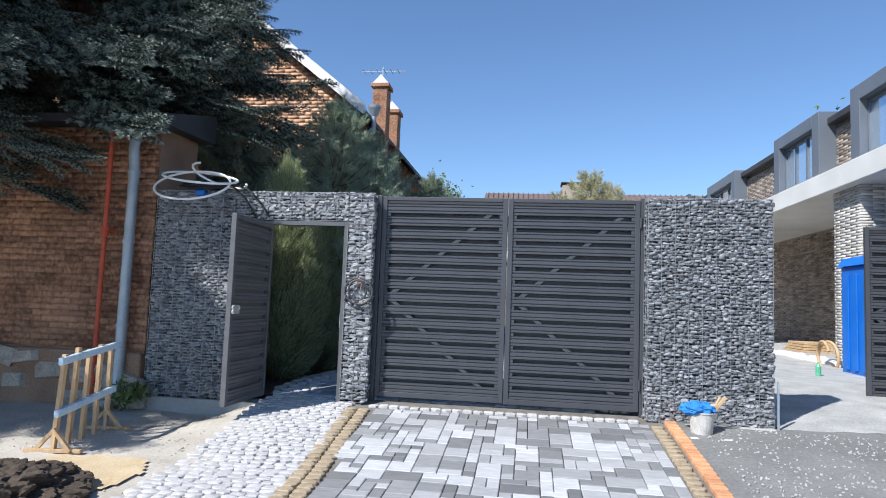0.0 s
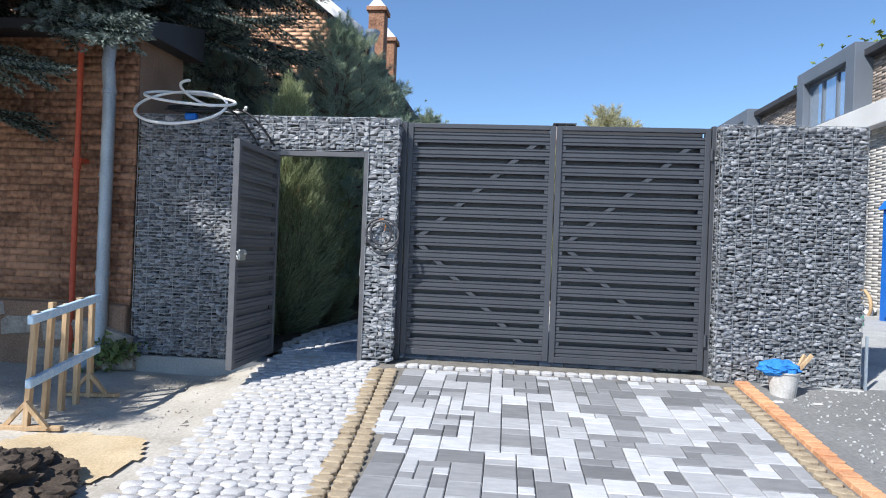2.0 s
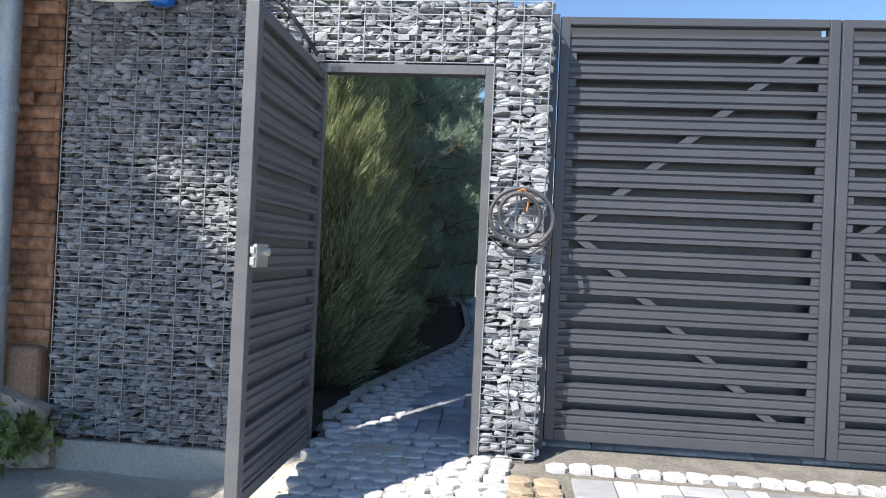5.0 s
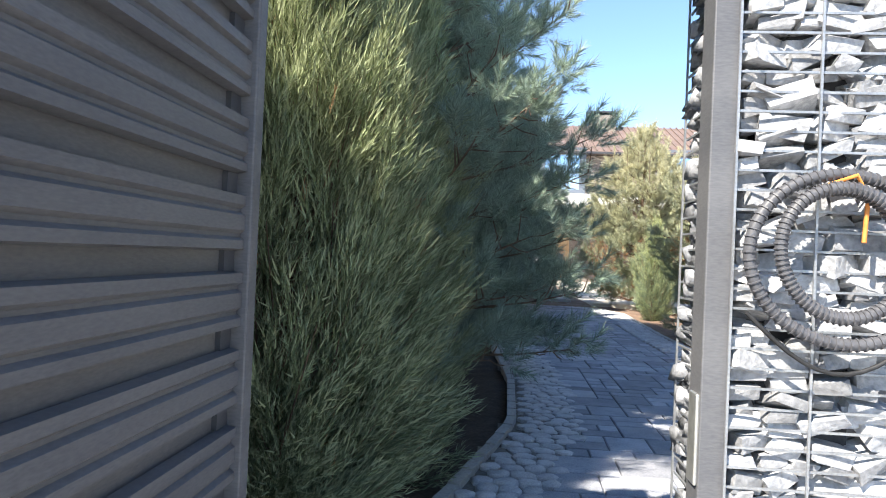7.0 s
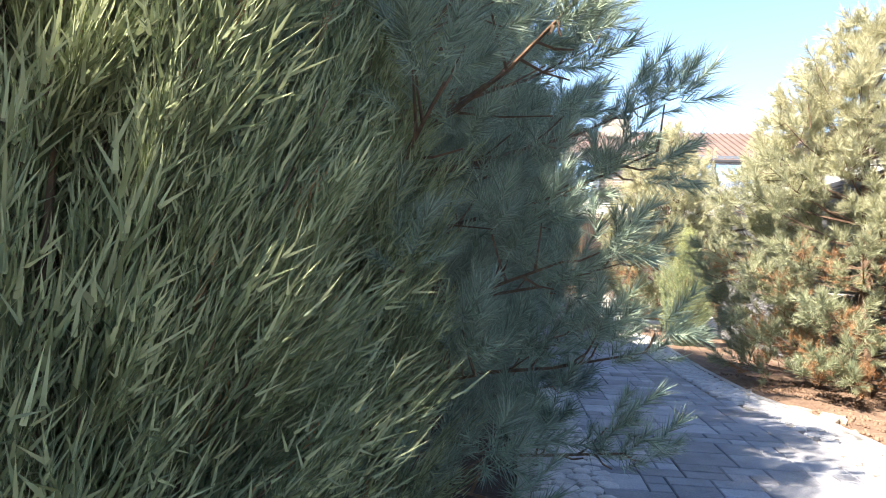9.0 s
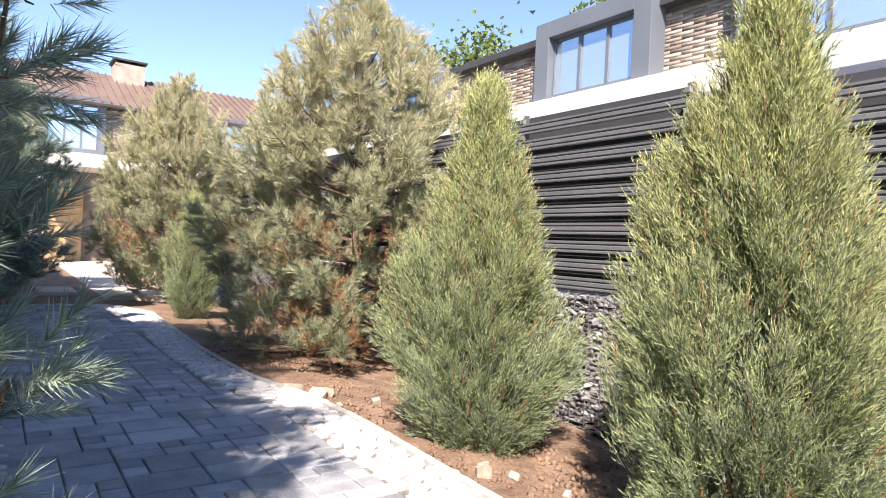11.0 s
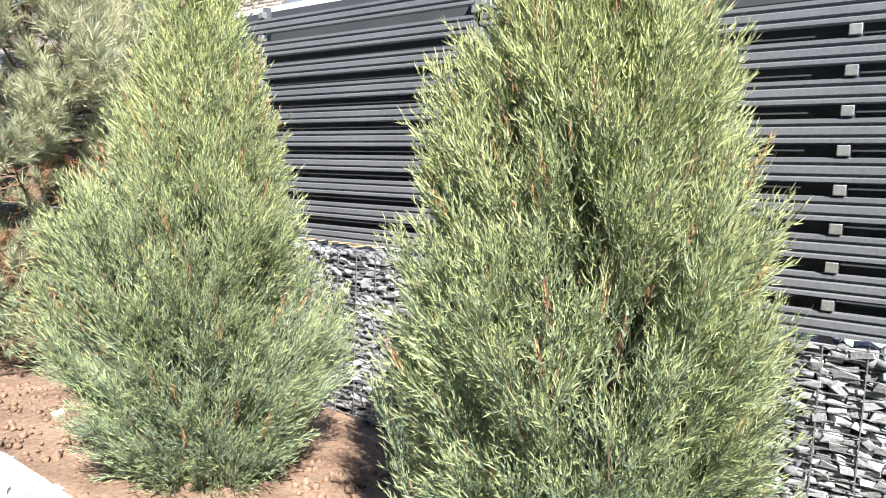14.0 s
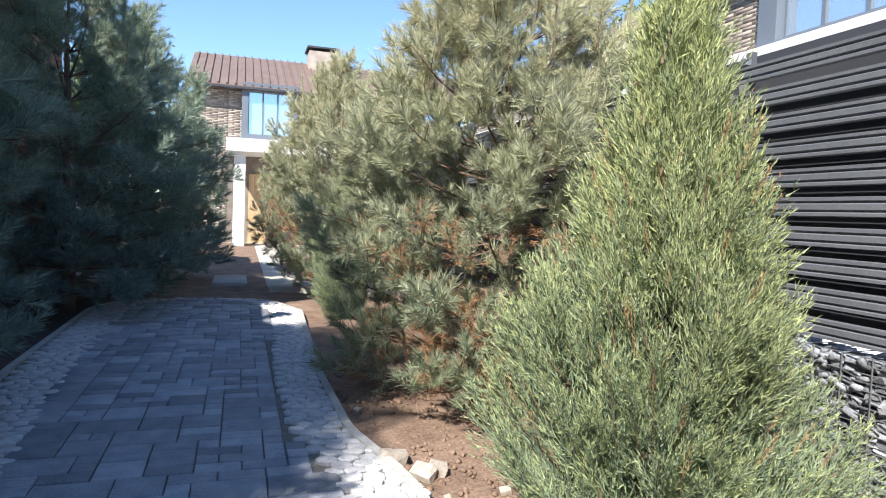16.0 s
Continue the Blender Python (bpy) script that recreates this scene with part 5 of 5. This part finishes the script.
for z in (0.35, 0.8, 1.25):
    part("panel_rib", extrude([(-0.3, z), (0.3, z), (0.0, z + 0.3)], -0.592, -0.577, "y"), BLUE, to)
for y in (-0.3, 0.0, 0.3):
    part("side_rib", boxes((-0.575, -0.552, y - 0.06, y + 0.06, 0.25, 1.9), bevel=0.008), BLUE, to)
g2 = thing("yard_gate", "open anthracite slatted gate leaf at the neighbouring yard", "gate", (0, 0, 0))
gate_leaf(g2, 4.46, 5.95, 0.22, 2.58, 9.35, 0)
part("post", boxes((5.96, 6.05, 9.33, 9.42, -0.2, 2.62), bevel=0.004), STEEL, g2)
pal = thing("timber_pallet", "small stack of raw boards on the terrace", "boards", (6.35, 16.6, 0.52))
for k in range(4):
    part("board", boxes((-0.1 + 0.02 * k, 0.6, -0.6, 0.5 - 0.05 * k, 0.06 * k, 0.06 * k + 0.05), bevel=0.004), TIMBER, pal)
wr = thing("plastic_sheet", "crumpled white builders' film along the terrace", "plastic film", (5.85, 15.6, 0.2))
bm = bmesh.new()
bmesh.ops.create_grid(bm, x_segments=30, y_segments=10, size=1.0)
for v in bm.verts:
    q = 0.05 * noise.noise((v.co.x * 6, v.co.y * 4, 2))
    v.co = Vector((0.02 + 0.18 * (v.co.y + 1) * 0.4 + q, v.co.x * 2.2, 0.16 + v.co.y * 0.17 + q))
part("film", bm, WHITEPAINT, wr)
hose = thing("hose_coil", "pale hose loops leaning on the terrace", "hose", (5.75, 13.6, 0.25))
tube("hose", [(0.08 * math.sin(a * 0.5), 0.35 * math.cos(a), 0.32 + 0.3 * math.sin(a)) for a in np.linspace(0, 9, 50)], 0.03, TIMBER, hose)
bot = part("plastic_bottle", lathe([(0.04, 0), (0.042, 0.02), (0.042, 0.17), (0.016, 0.22), (0.016, 0.25)], 14), surface("green_plastic", (0.1, 0.4, 0.25), (0.2, 0.55, 0.35), 5, 0.2, 0.0))
bot.matrix_basis = pose(4.7, 11.4, 0.36)
tagged(bot, "green plastic bottle standing on gravel", "bottle")

# garden details
rk = random.Random(3)
for x, y, s in ((0.28, 11.15, 0.07), (0.36, 11.25, 0.05), (-0.02, 13.3, 0.13), (0.1, 13.05, 0.1), (0.2, 13.1, 0.09), (0.55, 10.75, 0.04), (0.95, 10.65, 0.05), (0.42, 11.05, 0.05), (0.5, 12.8, 0.05), (-0.05, 14.3, 0.05), (0.15, 12.75, 0.04), (1.2, 9.4, 0.06), (0.9, 9.1, 0.05), (-2.95, 14.6, 0.3), (-3.1, 13.4, 0.22), (1.35, 9.9, 0.04)):
    me = STONES[rk.randrange(8)].copy()
    me.materials.clear()
    o = part("garden_stone", me, RUBBLE)
    o.matrix_basis = pose(x, y, height(x, y) + (bed_dip(x, y) if x > -1 else -0.04) + s * 0.22, rk.gauss(0, 15), rk.gauss(0, 15), rk.uniform(0, 360)) @ Matrix.Diagonal((s * 1.4, s * 1.1, s, 1))
    tagged(o, "loose pale stone lying on the bed soil", "stone", group="bed stones")
rngc = np.random.default_rng(9)
nc = 2600
cx, cy = rngc.uniform(-0.2, 1.65, nc), rngc.uniform(8.6, 15.5, nc)
cz = np.array([height(x, y) + bed_dip(x, y) for x, y in zip(cx, cy)])
cl = many("clods", *tri_arrays(STONES[0]), frames(np.stack([cx, cy, cz], 1), rngc.normal(0, 1, (nc, 3)), rngc.uniform(0.008, 0.04, nc), rngc.uniform(0, 6, nc)))
tagged(part("soil_clods", cl, BED), "small crumbs and clods of dry soil", "soil", kind="stuff")
ngr = 1800
gx, gy = rngc.uniform(1.7, 4.5, ngr), rngc.uniform(4.0, 7.1, ngr)
gl = many("crumbs", *tri_arrays(STONES[1]), frames(np.stack([gx, gy, np.array([height(x, y) for x, y in zip(gx, gy)])], 1), rngc.normal(0, 1, (ngr, 3)), rngc.uniform(0.005, 0.022, ngr), rngc.uniform(0, 6, ngr)))
tagged(part("screed_crumbs", gl, GRAVEL), "loose grit on the rough screed", "grit", kind="stuff")
nsa = 700
sx, sy = rngc.uniform(-5.4, -3.0, nsa), rngc.uniform(4.2, 7.1, nsa)
sl_ = many("crumbs", *tri_arrays(STONES[2]), frames(np.stack([sx, sy, np.array([height(x, y) - 0.01 for x, y in zip(sx, sy)])], 1), rngc.normal(0, 1, (nsa, 3)), rngc.uniform(0.004, 0.014, nsa), rngc.uniform(0, 6, nsa)))
tagged(part("earth_crumbs", sl_, SANDY), "loose crumbs on the trodden earth", "grit", kind="stuff")
st = part("stepping_slab", boxes((-1.35, -0.75, 21.6, 22.9, 0.36, 0.47), bevel=0.015), CONCRETE)
tagged(st, "flat concrete slab lying beyond the path's end", "slab")
wk = sheet("pavement_far_walk", steps(-2.2, -0.4, 8), steps(20.0, 33.5, 30), BED, -0.03, 0.03, label="dark earthen walk leading to the house")

# ---- paving, piece by piece ----


def pavers(name, label, cells, unit, material, stuff, near, seed, sizes, zlift=0.0, z_thick=0.05, joint=0.006, limit=300):
    """Rectangular slabs of mixed sizes laid on a grid; cells is the set of free (i, j)."""
    t = thing(name, label, "paving", kind="structure")
    rnd = random.Random(seed)
    free = set(cells)
    laid = []
    for i, j in sorted(cells, key=lambda c: (c[1], c[0])):
        if (i, j) not in free:
            continue
        opts = sizes[:]
        rnd.shuffle(opts)
        for w, h in opts + [(1, 1)]:
            need = {(i + a, j + b) for a in range(w) for b in range(h)}
            if need <= free:
                free -= need
                laid.append((i, j, w, h))
                break
    shapes = {}

    def slab(w, h):
        if (w, h) not in shapes:
            bm = bmesh.new()
            X, Y, b = w * unit / 2 - joint / 2, h * unit / 2 - joint / 2, 0.006
            lo = [bm.verts.new((sx * X, sy * Y, -z_thick)) for sx, sy in ((-1, -1), (1, -1), (1, 1), (-1, 1))]
            mi = [bm.verts.new((sx * X, sy * Y, -b)) for sx, sy in ((-1, -1), (1, -1), (1, 1), (-1, 1))]
            hi = [bm.verts.new((sx * (X - b), sy * (Y - b), 0)) for sx, sy in ((-1, -1), (1, -1), (1, 1), (-1, 1))]
            for p, q in ((lo, mi), (mi, hi)):
                for k in range(4):
                    bm.faces.new((p[k], p[(k + 1) % 4], q[(k + 1) % 4], q[k]))
            bm.faces.new(hi)
            bmesh.ops.triangulate(bm, faces=bm.faces)
            me = bpy.data.meshes.new("paver")
            bm.to_mesh(me)
            bm.free()
            me.materials.append(material)
            shapes[w, h] = me
        return shapes[w, h]
    laid.sort(key=lambda c: near((c[0] + c[2] / 2) * unit, (c[1] + c[3] / 2) * unit))
    rest = {}
    for k, (i, j, w, h) in enumerate(laid):
        x, y = (i + w / 2) * unit, (j + h / 2) * unit
        sl = math.degrees(math.atan2(height(x, y + 0.1) - height(x, y - 0.1), 0.2))
        m = pose(x, y, height(x, y) + zlift + rnd.uniform(-0.002, 0.002), sl + rnd.gauss(0, 0.3), rnd.gauss(0, 0.3), rnd.gauss(0, 0.25))
        if k < limit:
            ob = new("paver", slab(w, h))
            ob.parent, ob.matrix_basis = t, m
        else:
            rest.setdefault((w, h), []).append(np.array(m))
    if rest:
        me = joined("far_pavers", [many("p", *tri_arrays(slab(*k)), v) for k, v in rest.items()])
        tagged(part("far_pavers", me, stuff, t), kind="stuff")
    return t


def setts(name, label, spots, material, stuff, near, seed, limit=300, size=0.1):
    """Rough split cobbles at the spots (x, y, width, length, angle)."""
    t = thing(name, label, "cobbles", kind="structure")
    rnd = random.Random(seed)
    shapes = []
    for _ in range(7):
        bm = bmesh.new()
        n = 7
        ring = [(math.cos(2 * math.pi * (i + rnd.uniform(-0.22, 0.22)) / n), math.sin(2 * math.pi * (i + rnd.uniform(-0.22, 0.22)) / n)) for i in range(n)]
        ring = [(x / max(abs(x), abs(y)) ** 0.65 * 0.5, y / max(abs(x), abs(y)) ** 0.65 * 0.5) for x, y in ring]
        lo = [bm.verts.new((x, y, -0.5)) for x, y in ring]
        mi = [bm.verts.new((x, y, -0.08)) for x, y in ring]
        hi = [bm.verts.new((x * 0.84, y * 0.84, rnd.uniform(-0.02, 0.03))) for x, y in ring]
        c = bm.verts.new((rnd.uniform(-0.1, 0.1), rnd.uniform(-0.1, 0.1), 0.05))
        for p, q in ((lo, mi), (mi, hi)):
            for k in range(n):
                bm.faces.new((p[k], p[(k + 1) % n], q[(k + 1) % n], q[k]))
        for k in range(n):
            bm.faces.new((hi[k], hi[(k + 1) % n], c))
        bmesh.ops.triangulate(bm, faces=bm.faces)
        me = bpy.data.meshes.new("sett")
        bm.to_mesh(me)
        bm.free()
        me.materials.append(material)
        shapes.append(me)
    spots = sorted(spots, key=lambda s: near(s[0], s[1]))
    rest = [[] for _ in shapes]
    for k, (x, y, w, l, a) in enumerate(spots):
        m = pose(x, y, height(x, y) + rnd.uniform(0.0, 0.008), rnd.gauss(0, 1.5), rnd.gauss(0, 1.5), a + rnd.choice((0, 180))) @ Matrix.Diagonal((w, l, 0.08, 1))
        q = rnd.randrange(7)
        if k < limit:
            ob = new("sett", shapes[q])
            ob.parent, ob.matrix_basis = t, m
        else:
            rest[q].append(np.array(m))
    if any(rest):
        me = joined("far_setts", [many("s", *tri_arrays(s), r) for s, r in zip(shapes, rest) if r])
        tagged(part("far_setts", me, stuff, t), kind="stuff")
    return t


def rows_of_setts(x0, x1, y0, y1, seed, w=0.115, l=0.092):
    rnd = random.Random(seed)
    out, y = [], y0
    k = 0
    while y < y1:
        x = x0(y) + (w / 2 if k % 2 else 0) + rnd.uniform(0, 0.02)
        while x < x1(y):
            ww = w * rnd.uniform(0.82, 1.18)
            out.append((x + ww / 2, y + rnd.uniform(-0.01, 0.01), ww * 1.05, l * rnd.uniform(1.0, 1.11), rnd.gauss(0, 6)))
            x += ww
        y += l
        k += 1
    return out


# street side
sheet("joint_bed", steps(-3.3, 1.6, 20), steps(-3, 7.9, 60), JOINT, -0.022, label="sand bed under the paving", inside=lambda x, y: x > -3.1)
left_edge = lambda y: float(np.interp(y, [-3, 4.1, 6.05, 6.9, 7.3], [-2.85, -2.86, -2.95, -3.05, -3.08]))
right_edge = lambda y: float(np.interp(y, [-3, 4.34, 7.01, 7.3], [-1.75, -1.82, -1.99, -2.02]))
setts("cobbled_footpath", "white split granite cobbles laid in rows", rows_of_setts(left_edge, right_edge, -2.0, 7.55, 51), SETT, SETT_STUFF, lambda x, y: abs(y - 6.2), 52)
tan = [(float(np.interp(y, [-3, 4.34, 7.01, 7.3], [-1.68, -1.75, -1.92, -1.94])) + k * 0.135, y, 0.128, 0.105, 0) for y in np.arange(-2.0, 7.1, 0.1) for k in (0, 1)]
setts("sandstone_border", "double row of tan sandstone setts edging the driveway", tan, TANSETT, TANSETT, lambda x, y: abs(y - 6), 53, 120)
U, UG = 0.104, 0.125
lo_edge = lambda y: float(np.interp(y, [-3, 4.4, 7.1], [-1.5, -1.54, -1.72]))
cells = [(i, j) for i in range(-20, 14) for j in range(-22, 70) if lo_edge(j * U + U / 2) < i * U + U / 2 and i * U + U < 1.26 and j * U + U < 7.12]
pavers("driveway", "driveway of mixed light and dark grey concrete slabs", cells, U, PAVER, PAVER_STUFF, lambda x, y: abs(y - 5.6), 54, [(2, 2), (2, 1), (2, 1), (1, 2), (2, 2), (1, 1), (3, 2), (2, 3)])
setts("gate_threshold", "row of white granite cobbles under the gate", [(x, 7.2, 0.115, 0.1, 0) for x in np.arange(-1.72, 1.2, 0.118)], SETT, SETT_STUFF, lambda x, y: x, 55)
setts("driveway_border", "row of tan sandstone setts along the driveway", [(1.33, y, 0.13, 0.105, 0) for y in np.arange(0.0, 7.1, 0.108)], TANSETT, TANSETT, lambda x, y: abs(y - 6), 56, 70)
bm = bmesh.new()
for i in range(22):
    y = 4.95 + i * 0.105
    x = 1.43
    v = box(bm, x, x + 0.12, y, y + 0.1, height(x, y) - 0.05, height(x, y) + 0.02, bevel=0.006)
tagged(part("brick_edging", bm, ORANGE), "row of orange bricks edging the driveway", "edging", kind="structure")

# garden side
g_right = lambda y: float(np.interp(y, [7.5, 8.2, 9.0, 10.0, 10.7, 12.3, 13.0, 13.8, 15.4, 18.7, 19.6, 20.2], [1.2, 1.1, 0.55, 0.12, 0.0, 0.02, -0.02, -0.2, -0.22, -0.08, -0.4, -1.2]))
g_left = lambda y: float(np.interp(y, [7.5, 8.3, 9.7, 10.2, 11.5, 15.75, 19.0, 19.6, 20.2], [-3.1, -2.95, -2.55, -2.42, -2.4, -2.72, -2.75, -2.55, -1.5]))
BW = 0.40
sheet("joint_bed_garden", steps(-3.2, 1.4, 40), steps(7.5, 20.3, 80), JOINT, -0.022, label="sand bed under the garden path", inside=lambda x, y: g_left(y) - 0.02 < x < g_right(y) + 0.02)
cells = [(i, j) for i in range(-28, 14) for j in range(60, 164) if g_left(j * UG + UG / 2) + BW < i * UG + UG / 2 < g_right(j * UG + UG / 2) - BW]
pavers("garden_path", "curved path of grey rectangular pavers, toned for shade", cells, UG, GARDENPAVER, GARDENPAVER_STUFF, lambda x, y: abs(y - 11.5), 61, [(2, 1), (2, 2), (2, 1), (1, 1), (3, 2)])
spots = rows_of_setts(lambda y: g_right(y) - BW, lambda y: g_right(y) - 0.06, 7.6, 20.0, 62) + rows_of_setts(lambda y: g_left(y) + 0.03, lambda y: g_left(y) + BW, 7.55, 20.0, 63)
setts("garden_path_border", "border of white granite cobbles along the path", spots, SETT, SETT_STUFF, lambda x, y: abs(y - 11.5), 64)
bm = bmesh.new()
for edge in (g_left, g_right):
    ys = list(np.arange(7.7, 20.0, 0.2))
    for a, b in zip(ys, ys[1:]):
        xa, xb = edge(a), edge(b)
        ln = math.hypot(xb - xa, b - a)
        v = box(bm, -0.03, 0.03, -ln / 2 - 0.005, ln / 2 + 0.005, -0.15, 0.012, turn=None)
        bmesh.ops.transform(bm, matrix=pose((xa + xb) / 2, (a + b) / 2, height(0, (a + b) / 2), 0, 0, math.degrees(math.atan2(-(xb - xa), b - a))), verts=v)
tagged(part("path_kerb", bm, CONCRETE), "thin grey concrete kerb along the garden path", "kerb", kind="structure")
